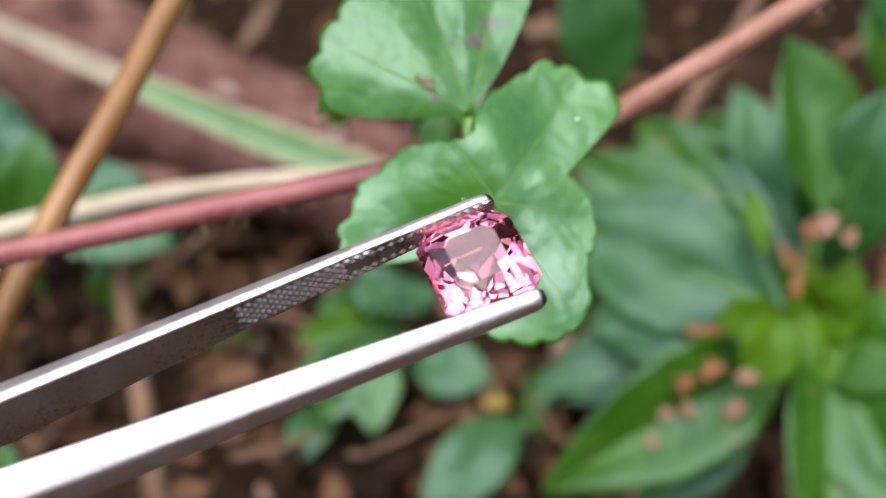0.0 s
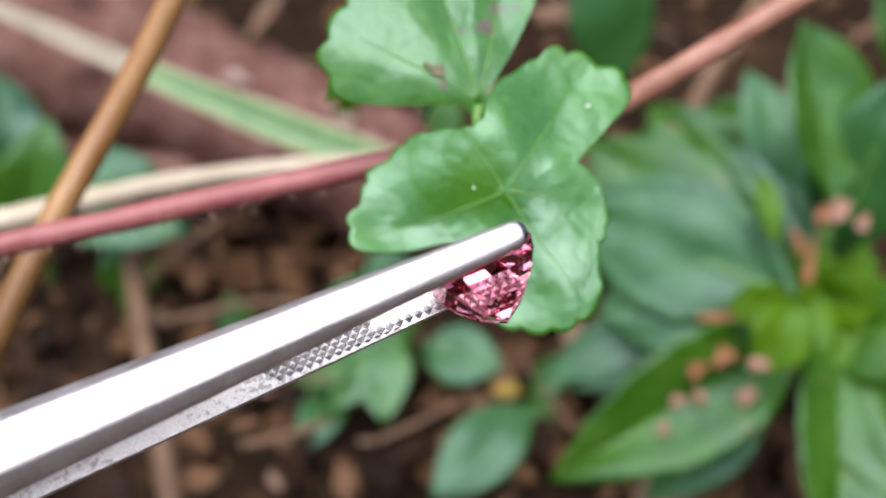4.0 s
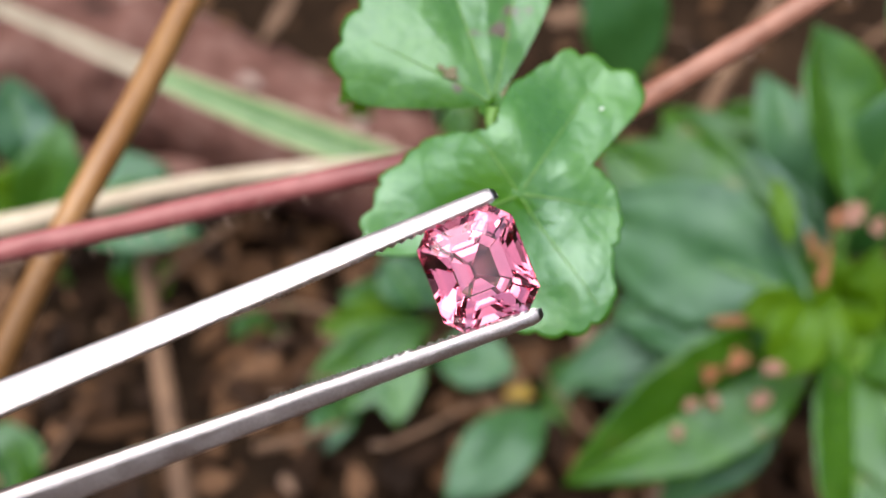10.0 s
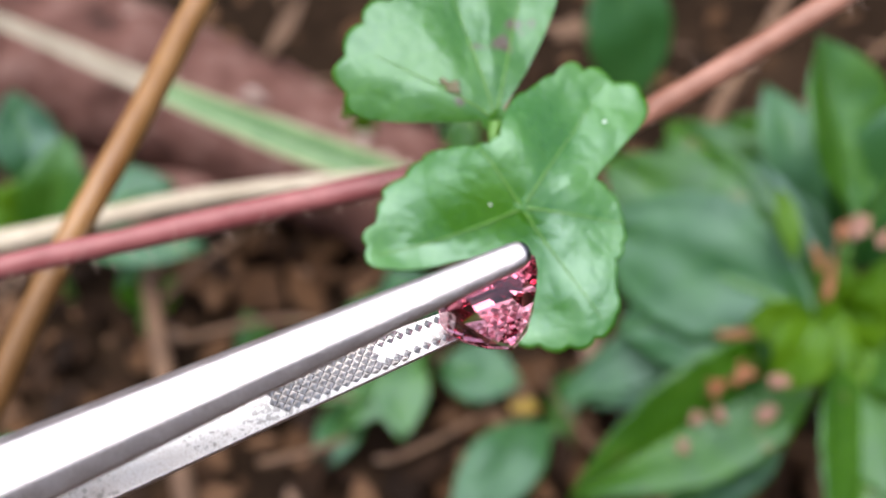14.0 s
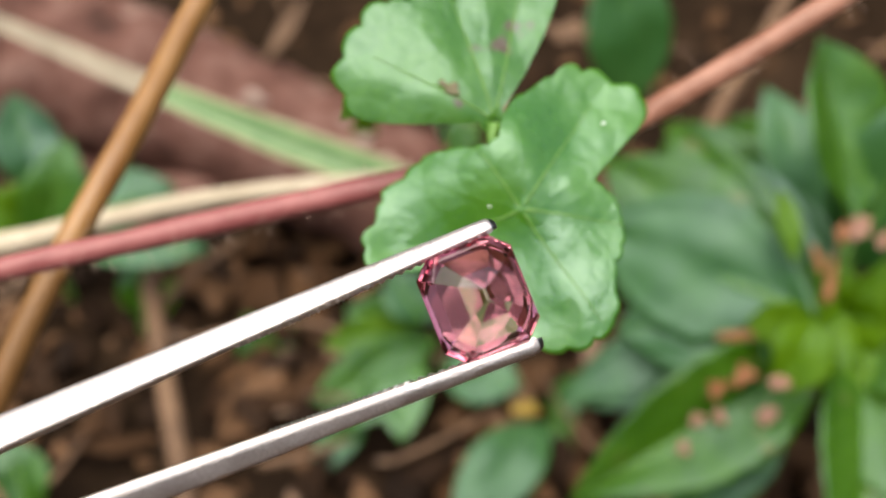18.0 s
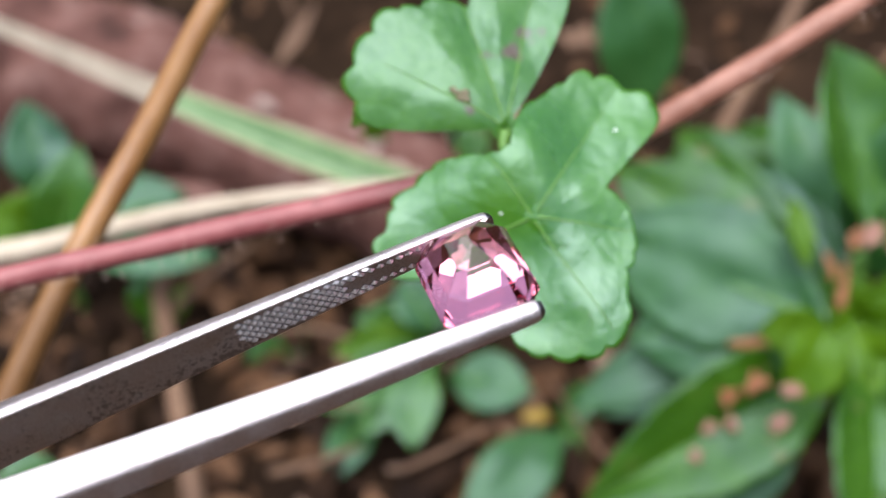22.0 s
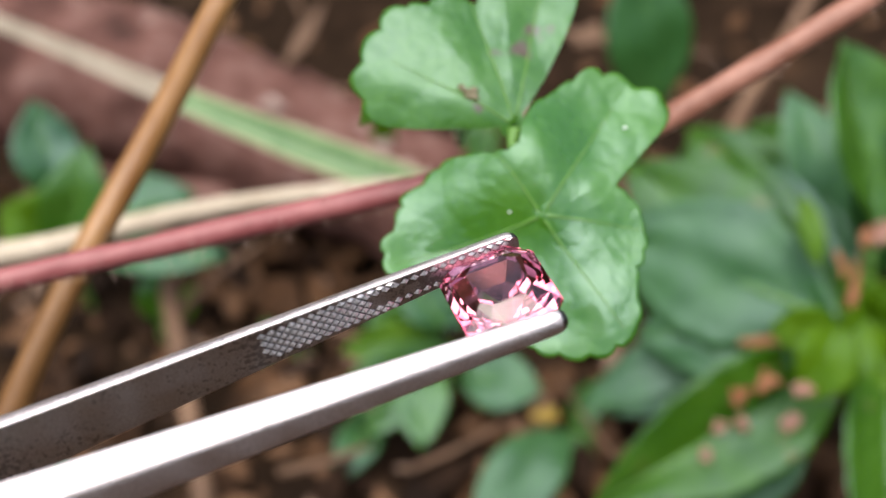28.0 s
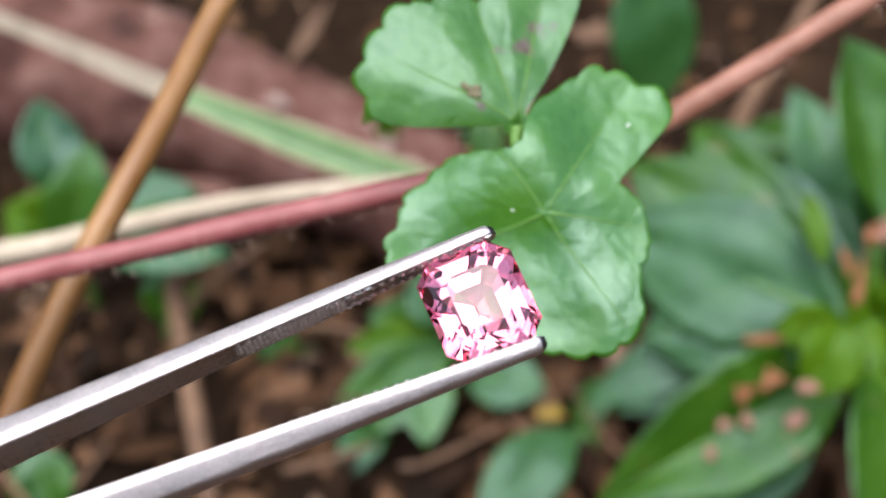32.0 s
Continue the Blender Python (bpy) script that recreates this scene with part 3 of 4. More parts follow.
plant = creeping_plant()
lobed_leaf(plant, (0.0051, 0.0779, 0.1540), (0.0162, 0.0789, 0.1529), (-0.04, -0.40, 0.915),
           [(191.8, 0.01313, 15.6), (169.5, 0.01129, 48.8), (126.9, 0.00689, 76.7), (54.9, 0.01563, 30), (63.6, 0.01246, 47.1), (42, 0.0150, 12), (314.7, 0.01053, 89), (283.9, 0.0124, 37.8), (246.2, 0.00666, 78.3), (299.6, 0.01176, 25.9), (183.5, 0.01209, 33)], LEAF_FRONT, 0.08, 34,
           label="glossy lobed green leaf with a crenate edge", floor=0.36, crease=0.028, seed=1.3, veins=((126, 0.0072), (-9, 0.0098), (194, 0.0140), (303, 0.0128), (55, 0.0135)),
           turned=((118, 0.66, 0.0095), (-30, -0.14, 0.03), (-8, 0.22, 0.01)), dish=0.52)
lobed_leaf(plant, (0.0026, 0.0861, 0.1578), (0.0144, 0.0880, 0.1559), (0.12, -0.46, 0.88),
           [(79, 0.0255, 23), (146, 0.0162, 26), (118, 0.0145, 26), (168, 0.0142, 14)], LEAF_SPOTTED, 0.12, 30, label="lobed green leaf with small brown blemishes", floor=0.05, crease=0.024, seed=4.1,
           veins=((150, 0.0130), (104, 0.0130), (74, 0.0200)), turned=((158, 0.7, 0.03),))

for at, s in (((0.0126, 0.0832, 0.1599), 0.0004), ((0.0020, 0.0775, 0.1548), 0.0003)):
    petal("pale_speck", plant, at, (s, s), (0.0, -0.7, 0.7), SPECK, (1, 0.1, 0), "tiny white speck on the leaf")
petal("blemish", plant, (-0.0016, 0.0880, 0.1600), (0.0014, 0.0020), (0.12, -0.46, 0.88), BLEMISH, (0.5, 0.7, 0.5), "dull brown dead patch on the leaf")
lance_leaf(plant, (-0.0108, 0.0951, 0.1526), (-0.0132, 0.0930, 0.1512), 0.0020, (0, -0.6, 0.8), LEAF_YOUNG, name="leaf", label="small yellowish leaf tip", rows=12, cols=3, vein=False)
lance_leaf(plant, (-0.0010, 0.1085, 0.1380), (-0.0030, 0.1190, 0.1230), 0.0030, (0, -0.6, 0.8), LEAF_DEEP, name="leaf", label="narrow green leaf hanging behind", rows=12, cols=3, vein=False)


# ------------------------------------------------------------------ broad-leaved herb
herb = thing("broad_leaved_herb", "broad-leaved green herb with a rosette of toothed leaves", "plant", "", (0.0860, 0.1680, 0.0068))
herb_at = Vector((0.0860, 0.1680, 0.0068))
UP = Vector((0, 0, 1))


def herb_leaf(base, tip, width, facing, material=None, **k):
    return lance_leaf(herb, Vector(base) - herb_at, Vector(tip) - herb_at, width, facing, material or LEAF_HERB, **k)


mesh_object("stem", *tube(spline([Vector(q) - herb_at for q in ((0.0958, 0.1799, -0.0196), (0.0805, 0.1568, 0.0224), (0.0754, 0.1523, 0.0406), (0.0728, 0.1547, 0.0576))], 6), (0.0022, 0.0012), 10), VEIN, herb, "green upright stem", True)
herb_leaf((0.0725, 0.1537, 0.0641), (0.0645, 0.1765, 0.0913), 0.0280, (0.52, -0.42, 0.78), LEAF_BUSH, fold=30, droop=-0.02, full=0.55, label="upright pointed green leaf folded along its midrib")
herb_leaf((0.0756, 0.1547, 0.0505), (0.0852, 0.1699, 0.0854), 0.022, (-0.2, -0.45, 0.9), LEAF_PALE, fold=14, full=0.5)
herb_leaf((0.0602, 0.1464, 0.0629), (0.0583, 0.1582, 0.0698), 0.0048, (0.0, -0.5, 0.85), LEAF_YOUNG, fold=12, full=0.5)
herb_leaf((0.0745, 0.1721, 0.0389), (0.0633, 0.1979, 0.0599), 0.0155, (0.1, -0.4, 0.9), LEAF_PALE, fold=8, full=0.5)
herb_leaf((0.0649, 0.1399, 0.0540), (0.0252, 0.1651, 0.0532), 0.0290, (0.06, -0.66, 0.75), LEAF_PALE, fold=7, droop=0.03, full=0.50, teeth=18, label="broad dull green leaf with a pale midrib")
herb_leaf((0.0636, 0.1392, 0.0519), (0.0285, 0.1455, 0.0436), 0.0200, (0.0, -0.50, 0.86), LEAF_PALE, fold=6, droop=0.03, full=0.48, teeth=14)
herb_leaf((0.0670, 0.1433, 0.0515), (0.0440, 0.1815, 0.0630), 0.0140, (0.0, -0.85, 0.52), fold=16, droop=0.05, full=0.5, teeth=14)
herb_leaf((0.0667, 0.1435, 0.0510), (0.0280, 0.1790, 0.0569), 0.0250, (0.04, -0.72, 0.69), fold=8, droop=0.03, full=0.52, teeth=18)
herb_leaf((0.0665, 0.1446, 0.0497), (0.0375, 0.1702, 0.0556), 0.0170, (0.1, -0.70, 0.70), fold=10, droop=0.04, full=0.5)
herb_leaf((0.0677, 0.1453, 0.0505), (0.0570, 0.1758, 0.0604), 0.0110, (0.0, -0.80, 0.60), LEAF_DEEP, fold=14, droop=0.04, full=0.5)
herb_leaf((0.0625, 0.1449, 0.0482), (0.0292, 0.1553, 0.0432), 0.0165, (0.0, -0.42, 0.9), LEAF_PALE, fold=8, droop=0.04, full=0.5)
herb_leaf((0.0540, 0.1516, 0.0410), (0.0174, 0.1387, 0.0275), 0.0130, (0.05, -0.36, 0.93), LEAF_PALE, fold=8, droop=0.04)
herb_leaf((0.0604, 0.1282, 0.0350), (0.0383, 0.1164, 0.0184), 0.0135, (0.0, -0.45, 0.9), LEAF_PALE, fold=8, droop=0.04)
herb_leaf((0.0747, 0.1638, 0.0127), (0.0194, 0.1550, 0.0016), 0.019, (0, -0.35, 0.95), LEAF_PALE, fold=8)
herb_leaf((0.0675, 0.1398, 0.0441), (0.0185, 0.1139, 0.0318), 0.0275, (0.15, -0.47, 0.88), fold=36, droop=0.06, teeth=16, full=0.45, label="toothed green leaf with dry petals on it")
herb_leaf((0.0732, 0.1392, 0.0431), (0.0682, 0.0917, 0.0289), 0.0245, (0.25, -0.5, 0.83), LEAF_HERB, fold=26, droop=0.08, full=0.42, teeth=16)
herb_leaf((0.0763, 0.1412, 0.0418), (0.0876, 0.1010, 0.0371), 0.026, (-0.25, -0.6, 0.75), LEAF_HERB, fold=22, droop=0.08, full=0.42, teeth=16)
herb_leaf((0.0754, 0.1430, 0.0415), (0.0955, 0.1277, 0.0540), 0.021, (0.0, -0.5, 0.9), fold=14)
herb_leaf((0.0733, 0.1459, 0.0481), (0.0555, 0.1331, 0.0432), 0.0185, (0.1, -0.6, 0.8), LEAF_YOUNG, fold=14, full=0.45)
herb_leaf((0.0739, 0.1476, 0.0430), (0.0657, 0.1700, 0.0574), 0.0095, (0.0, -0.5, 0.85), LEAF_PALE, fold=14)
herb_leaf((0.0745, 0.1468, 0.0440), (0.0818, 0.1485, 0.0563), 0.010, (-0.1, -0.6, 0.8), LEAF_YOUNG, fold=20)
herb_leaf((0.0742, 0.1449, 0.0437), (0.0758, 0.1300, 0.0429), 0.010, (-0.1, -0.6, 0.8), LEAF_YOUNG, fold=20)
herb_leaf((0.0628, 0.1355, 0.0592), (0.0548, 0.1240, 0.0527), 0.0138, (0.15, -0.8, 0.6), LEAF_YOUNG, fold=10, full=0.42, label="bright yellow-green young leaf")
herb_leaf((0.0633, 0.1362, 0.0580), (0.0506, 0.1364, 0.0576), 0.0100, (0.1, -0.8, 0.6), LEAF_YOUNG, fold=14, full=0.5)
herb_leaf((0.0735, 0.1461, 0.0457), (0.0672, 0.1540, 0.0549), 0.011, (0.2, -0.75, 0.65), LEAF_YOUNG, fold=16)
herb_leaf((0.0739, 0.1448, 0.0475), (0.0804, 0.1394, 0.0539), 0.012, (0.1, -0.75, 0.65), LEAF_YOUNG, fold=16)
herb_leaf((0.0664, 0.1841, 0.0328), (0.0457, 0.2060, 0.0410), 0.020, (0.1, -0.75, 0.65), LEAF_HERB, fold=14)
for length, wide, bearing in ((0.013, 0.006, 120), (0.013, 0.0065, 60), (0.014, 0.007, 15), (0.015, 0.007, 300)):
    a = radians(bearing)
    root = Vector((0.0727, 0.1448, 0.0470)) + 0.002 * Vector((math.cos(a), 0.77 * math.sin(a), 0.64 * math.sin(a)))
    herb_leaf(root, root + length * Vector((math.cos(a), 0.70 * math.sin(a) - 0.2, 0.58 * math.sin(a) + 0.25)), wide, (0.1, -0.7, 0.7), LEAF_YOUNG, fold=22, teeth=9)
herb_leaf((0.0730, 0.1524, -0.0079), (0.0445, 0.1362, -0.0179), 0.017, (0, -0.4, 0.9), LEAF_DEEP, fold=10)
herb_leaf((0.0740, 0.1515, -0.0142), (0.0620, 0.1285, -0.0182), 0.017, (0.2, -0.4, 0.9), LEAF_PALE, fold=10)
for at, s, mat, along, wedge in (((0.0704, 0.1527, 0.0646), (0.0062, 0.0036), RUSSET, (0.2, 0.6, 0.5), 0.6), ((0.0729, 0.1527, 0.0656), (0.0050, 0.0040), ROSY, (0.5, 0.6, 0.5), 0.3), ((0.0680, 0.1467, 0.0586), (0.0125, 0.0019), RUSSET, (0.25, 0.7, 0.6), 0.3), ((0.0660, 0.1492, 0.0599), (0.0060, 0.0022), RUSSET, (-0.3, 0.7, 0.6), 0.4),
                                 ((0.0505, 0.1385, 0.0507), (0.0128, 0.0026), RUSSET, (1, 0.02, 0), -0.4), ((0.0507, 0.1305, 0.0499), (0.0052, 0.0050), RUSSET, (-0.1, 0.7, 0.6), 0.8), ((0.0459, 0.1281, 0.0488), (0.0048, 0.0036), RUSSET, (1, 0.3, 0), 0.5),
                                 ((0.0423, 0.1241, 0.0438), (0.0034, 0.0030), ROSY, (1, 0.5, 0.2), 0.2), ((0.0462, 0.1250, 0.0434), (0.0028, 0.0036), ROSY, (1, 0.3, 0), -0.3), ((0.0394, 0.1199, 0.0411), (0.0030, 0.0032), ROSY, (1, -0.3, 0), 0.2),
                                 ((0.0546, 0.1240, 0.0562), (0.0046, 0.0028), ROSY, (1, 0.4, 0), -0.4), ((0.0551, 0.1246, 0.0450), (0.0036, 0.0034), ROSY, (1, 0.2, 0), 0.3), ((0.0561, 0.1687, 0.0571), (0.0040, 0.0026), ROSY, (1, 0.2, 0), 0.3), ((0.0775, 0.1511, 0.0634), (0.0040, 0.0030), ROSY, (1, 0.6, 0), 0.3)):
    petal("dry_petal", None, at, s, (0.05, -0.7, 0.7), mat, along, "dried russet petal fallen on a green leaf" if mat is RUSSET else "faded rosy dry petal fallen on a leaf", "petal", wedge)


# ------------------------------------------------------------------ low weeds round the spot
def weed(at, leaves, label, group="low weeds on the soil"):
    ob = thing("weed", label, "plant", group, at)
    at = Vector(at)
    for base, tip, width, facing, mat, fold in leaves:
        lance_leaf(ob, Vector(base) - at, Vector(tip) - at, width, facing, mat, fold=fold, full=0.5, droop=0.06)
    mesh_object("stem", *tube([Vector((0, 0, -0.055)), Vector((0, 0, -0.008)), Vector((0, 0.0, 0.0))] + [Vector(leaves[0][0]) - at], (0.0012, 0.0008), 8), VEIN, ob, "", True)
    return ob


weed((-0.0979, 0.1834, 0.0237), [((-0.0958, 0.1760, 0.0304), (-0.0877, 0.1900, 0.0539), 0.016, (0.2, -0.5, 0.8), LEAF_BUSH, 16), ((-0.0896, 0.1797, 0.0378), (-0.0658, 0.1865, 0.0418), 0.016, (0, -0.3, 0.95), LEAF_PALE, 8),
     ((-0.0847, 0.1716, 0.0356), (-0.0579, 0.1740, 0.0351), 0.009, (0, -0.3, 0.95), LEAF_PALE, 8), ((-0.0968, 0.1863, 0.0399), (-0.1017, 0.2008, 0.0572), 0.015, (0.3, -0.4, 0.9), LEAF_DEEP, 12), ((-0.0958, 0.1799, 0.0337), (-0.1071, 0.1791, 0.0458), 0.018, (0, -0.5, 0.8), LEAF_YOUNG, 12)],
     "small green weed with oval leaves")
weed((-0.0126, 0.1672, 0.0034), [((-0.0081, 0.1617, 0.0177), (-0.0350, 0.1464, 0.0158), 0.0135, (0, -0.55, 0.83), LEAF_HERB, 14), ((-0.0120, 0.1590, 0.0180), (-0.0270, 0.1420, 0.0120), 0.011, (0.1, -0.5, 0.8), LEAF_BUSH, 18), ((-0.0130, 0.1640, 0.0200), (-0.0330, 0.1585, 0.0200), 0.009, (-0.1, -0.6, 0.8), LEAF_YOUNG, 16), ((-0.0250, 0.1535, 0.0072), (-0.0333, 0.1330, 0.0074), 0.010, (0, -0.3, 0.95), LEAF_PALE, 8), ((-0.0109, 0.1667, 0.0153), (-0.0284, 0.1660, 0.0226), 0.012, (0.1, -0.5, 0.85), LEAF_BUSH, 14),
     ((-0.0158, 0.1605, 0.0173), (-0.0150, 0.1375, 0.0137), 0.013, (0, -0.5, 0.8), LEAF_BUSH, 12), ((-0.0105, 0.1618, 0.0241), (-0.0180, 0.1704, 0.0313), 0.012, (0, -0.3, 0.9), LEAF_PALE, 8), ((-0.0005, 0.1720, 0.0191), (-0.0183, 0.1665, 0.0219), 0.010, (0, -0.25, 0.95), LEAF_PALE, 6)], "small bushy green weed")
weed((0.0155, 0.1583, -0.0025), [((-0.0076, 0.1594, 0.0099), (0.0112, 0.1532, 0.0119), 0.0145, (0, -0.3, 0.95), LEAF_PALE, 6), ((0.0169, 0.1430, 0.0116), (-0.0046, 0.1214, 0.0101), 0.0155, (0.05, -0.3, 0.95), LEAF_PALE, 8), ((0.0175, 0.1496, 0.0039), (0.0259, 0.1577, 0.0101), 0.008, (0, -0.5, 0.8), LEAF_HERB, 16),
     ((0.0162, 0.1485, 0.0032), (0.0276, 0.1448, 0.0020), 0.008, (0, -0.5, 0.8), LEAF_HERB, 16), ((0.0139, 0.1556, 0.0017), (0.0087, 0.1612, 0.0051), 0.008, (0, -0.5, 0.8), LEAF_DEEP, 16)], "small weed with oval blue-green leaves")
weed((0.0417, 0.2380, 0.0153), [((0.0391, 0.2236, 0.0289), (0.0354, 0.2421, 0.0664), 0.0215, (0.1, -0.4, 0.9), LEAF_PALE, 12), ((0.0567, 0.2076, 0.0310), (0.0734, 0.2055, 0.0415), 0.010, (0, -0.6, 0.8), LEAF_HERB, 10), ((0.0540, 0.2099, 0.0325), (0.0446, 0.1952, 0.0303), 0.012, (0, -0.6, 0.8), LEAF_HERB, 10)], "dark green weed with a broad leaf")
weed((0.1160, 0.2285, 0.0321), [((0.1056, 0.2051, 0.0482), (0.0933, 0.2136, 0.0674), 0.014, (0.1, -0.5, 0.8), LEAF_HERB, 12), ((0.1049, 0.2154, 0.0594), (0.0919, 0.2170, 0.0710), 0.010, (0.1, -0.3, 0.9), LEAF_PALE, 12), ((0.1050, 0.1685, 0.0151), (0.0966, 0.1618, 0.0066), 0.010, (0, -0.5, 0.8), LEAF_DEEP, 10)], "green weed with narrow leaves")
weed((-0.0513, 0.1672, -0.0160), [((-0.0484, 0.1641, -0.0064), (-0.0537, 0.1761, 0.0095), 0.010, (0.1, -0.5, 0.8), LEAF_HERB, 12), ((-0.0523, 0.1626, -0.0066), (-0.0432, 0.1780, 0.0024), 0.007, (0.1, -0.5, 0.8), LEAF_HERB, 12)], "low green weed among dead leaves")
weed((-0.0784, 0.1736, 0.0082), [((-0.0765, 0.1719, 0.0128), (-0.0783, 0.1786, 0.0253), 0.009, (0.1, -0.6, 0.75), LEAF_HERB, 12), ((-0.0752, 0.1715, 0.0121), (-0.0679, 0.1773, 0.0208), 0.006, (0.1, -0.6, 0.75), LEAF_YOUNG, 12)], "low green weed at the soil")
weed((-0.0965, 0.1326, 0.0008), [((-0.0939, 0.1237, 0.0070), (-0.0991, 0.1371, 0.0169), 0.014, (0.1, -0.5, 0.8), LEAF_HERB, 12)], "low green weed at the soil")
weed((0.0024, 0.2389, 0.0124), [((-0.0019, 0.2074, 0.0233), (-0.0033, 0.2200, 0.0361), 0.008, (0.1, -0.5, 0.8), LEAF_HERB, 12), ((-0.0254, 0.2116, 0.0289), (-0.0258, 0.2123, 0.0441), 0.006, (0.1, -0.5, 0.8), LEAF_YOUNG, 12)], "low green weed behind the leaves")
petal("yellow_petal", None, (0.0119, 0.1489, 0.0091), (0.0075, 0.004), (0, -0.5, 0.8), YELLOW, (1, 0.1, 0), "small yellow petal fallen among weeds", "petal")
petal("dry_leaf", None, (0.0248, 0.2377, 0.0426), (0.012, 0.006), (0, -0.5, 0.8), TWIG, (1, -0.1, 0), "small brownish dead leaf on the soil", "dead leaf")


# ------------------------------------------------------------------ tweezers
def arm_shape(d):
    """Half gap, thickness and half width of an arm, d mm back from its tip."""
    gap = 4.10 - 0.049 * d if d < 60 else max(0.0, 1.16 * (1 - (d - 60) / 55))
    thickness = 0.98 + 0.034 * min(d, 45)
    half = 0.93 + 0.047 * min(d, 62)
    if d < 1.0:
        k = math.sqrt(max(0.0, 1 - (1 - d / 1.0) ** 2))
        half *= 0.25 + 0.75 * k
        thickness *= 0.45 + 0.55 * k
    if d > 95:
        half *= 1 - 0.35 * (d - 95) / 45
    return gap, thickness, half


def arm_section(d, side):
    """Cross-section: flat inside, two broad bevels and a narrow flat back, rolled round at the tip."""
    g, t, w = arm_shape(d)
    blend = min(1.0, max(0.0, (d - 2) / 14))
    rolled = [(0.0, 0.90), (0.03, 0.97), (0.15, 1.0), (0.40, 0.96), (0.62, 0.86), (0.80, 0.70), (0.92, 0.49), (0.98, 0.27), (1.0, 0.08)]
    flat = [(0.0, 0.94), (0.03, 0.99), (0.08, 1.0), (0.30, 0.995), (0.36, 0.965), (0.87, 0.64), (0.93, 0.59), (0.985, 0.50), (1.0, 0.36)]
    half = [(p + (r - p) * blend, q + (s - q) * blend) for (p, q), (r, s) in zip(rolled, flat)]
    pts = [(0.0, -half[0][1]), *half, *[(a, -b) for a, b in reversed(half[1:])]]
    return [Vector((-d, side * (g + a * t), side * b * w)) * 0.001 for a, b in pts]


def tweezers():
    ob = thing("tweezers", "brushed steel gem tweezers with knurled tips holding the stone", "tweezers")
    stations = [0.02, 0.1, 0.25, 0.45, 0.7, 1.0, 1.5, 2.5, 4, 6, 9, 12, 15, 18, 22, 26, 30, 35, 40, 46, 52, 60, 70, 80, 90, 100, 110, 120, 132, 140]
    for side in (1, -1):
        verts, faces, n = [], [], len(arm_section(1.0, side))
        for d in stations:
            verts += arm_section(d, side)
        for i in range(len(stations) - 1):
            for k in range(n):
                a, b = i * n + k, i * n + (k + 1) % n
                faces.append((a, b, b + n, a + n))
        faces += [tuple(range(n)), tuple(reversed(range((len(stations) - 1) * n, len(stations) * n)))]
        arm = mesh_object("arm", verts, faces, STEEL, ob, "brushed steel arm", True)
        arm.data.materials.append(STEEL_INNER)
        arm.data.materials.append(STEEL_TIP)
        for p in arm.data.polygons:
            i, k = p.index // n, p.index % n
            if p.index < (len(stations) - 1) * n:
                p.material_index = 1 if k == 0 else (2 if i < 3 else 0)
                if k == 0:
                    p.use_smooth = False
            else:
                p.material_index = 2
        # knurled grip: rows of small pyramids with a plain channel towards the tip
        verts, faces = [], []
        step, row = 0.74, 0.37
        for r in range(-5, 6):
            zc = r * row
            for c in range(0, 28):
                d = 0.7 + c * step + (step / 2 if r % 2 else 0)
                g, t, w = arm_shape(d)
                if abs(zc) > 0.80 * w or (d < 11.5 and abs(zc) < 0.34 * w) or d > 19.7 + 0.15 * zc:
                    continue
                s, base = len(verts), g - 0.012
                for k, h in ((1.0, 0.0), (0.88, 0.004), (0.0, 0.19)):
                    for dx, dz in ((-step / 2, 0), (0, -row), (step / 2, 0), (0, row)) if k else ((0, 0),):
                        z = max(-0.87 * w, min(0.87 * w, zc + k * dz))
                        verts.append(Vector((-(d + k * dx), side * (base - h), side * z)) * 0.001)
                quad = (s, s + 1, s + 2, s + 3)
                faces.append(quad if side < 0 else quad[::-1])
                for a, b in ((4, 5), (5, 6), (6, 7), (7, 4)):
                    faces.append((s + a, s + b, s + 8) if side < 0 else (s + b, s + a, s + 8))
        grip = mesh_object("knurled_grip", verts, faces, STEEL_KNURL, arm, "diamond-knurled gripping face")
        # groove floors coloured dark to paint in their shade
        grip.data.materials.append(GROOVE_SHADE)
        for p in grip.data.polygons:
            p.material_index = 1 if len(p.vertices) == 4 else 0
    verts, faces, n = [], [], 24
    for d in (116, 118, 138, 141, 143):
        w = (arm_shape(min(d, 140))[2] + 0.15) * (0.7 if d > 142 else 1)
        for k in range(n):
            f = 2 * math.pi * k / n
            verts.append(Vector((-d, 1.9 * math.sin(f), w * math.cos(f))) * 0.001)
    for i in range(4):
        for k in range(n):
            a, b = i * n + k, i * n + (k + 1) % n
            faces.append((a, b, b + n, a + n))
    faces += [tuple(range(n)), tuple(reversed(range(4 * n, 5 * n)))]
    mesh_object("joint", verts, faces, STEEL, ob, "welded steel end", True)
    return ob


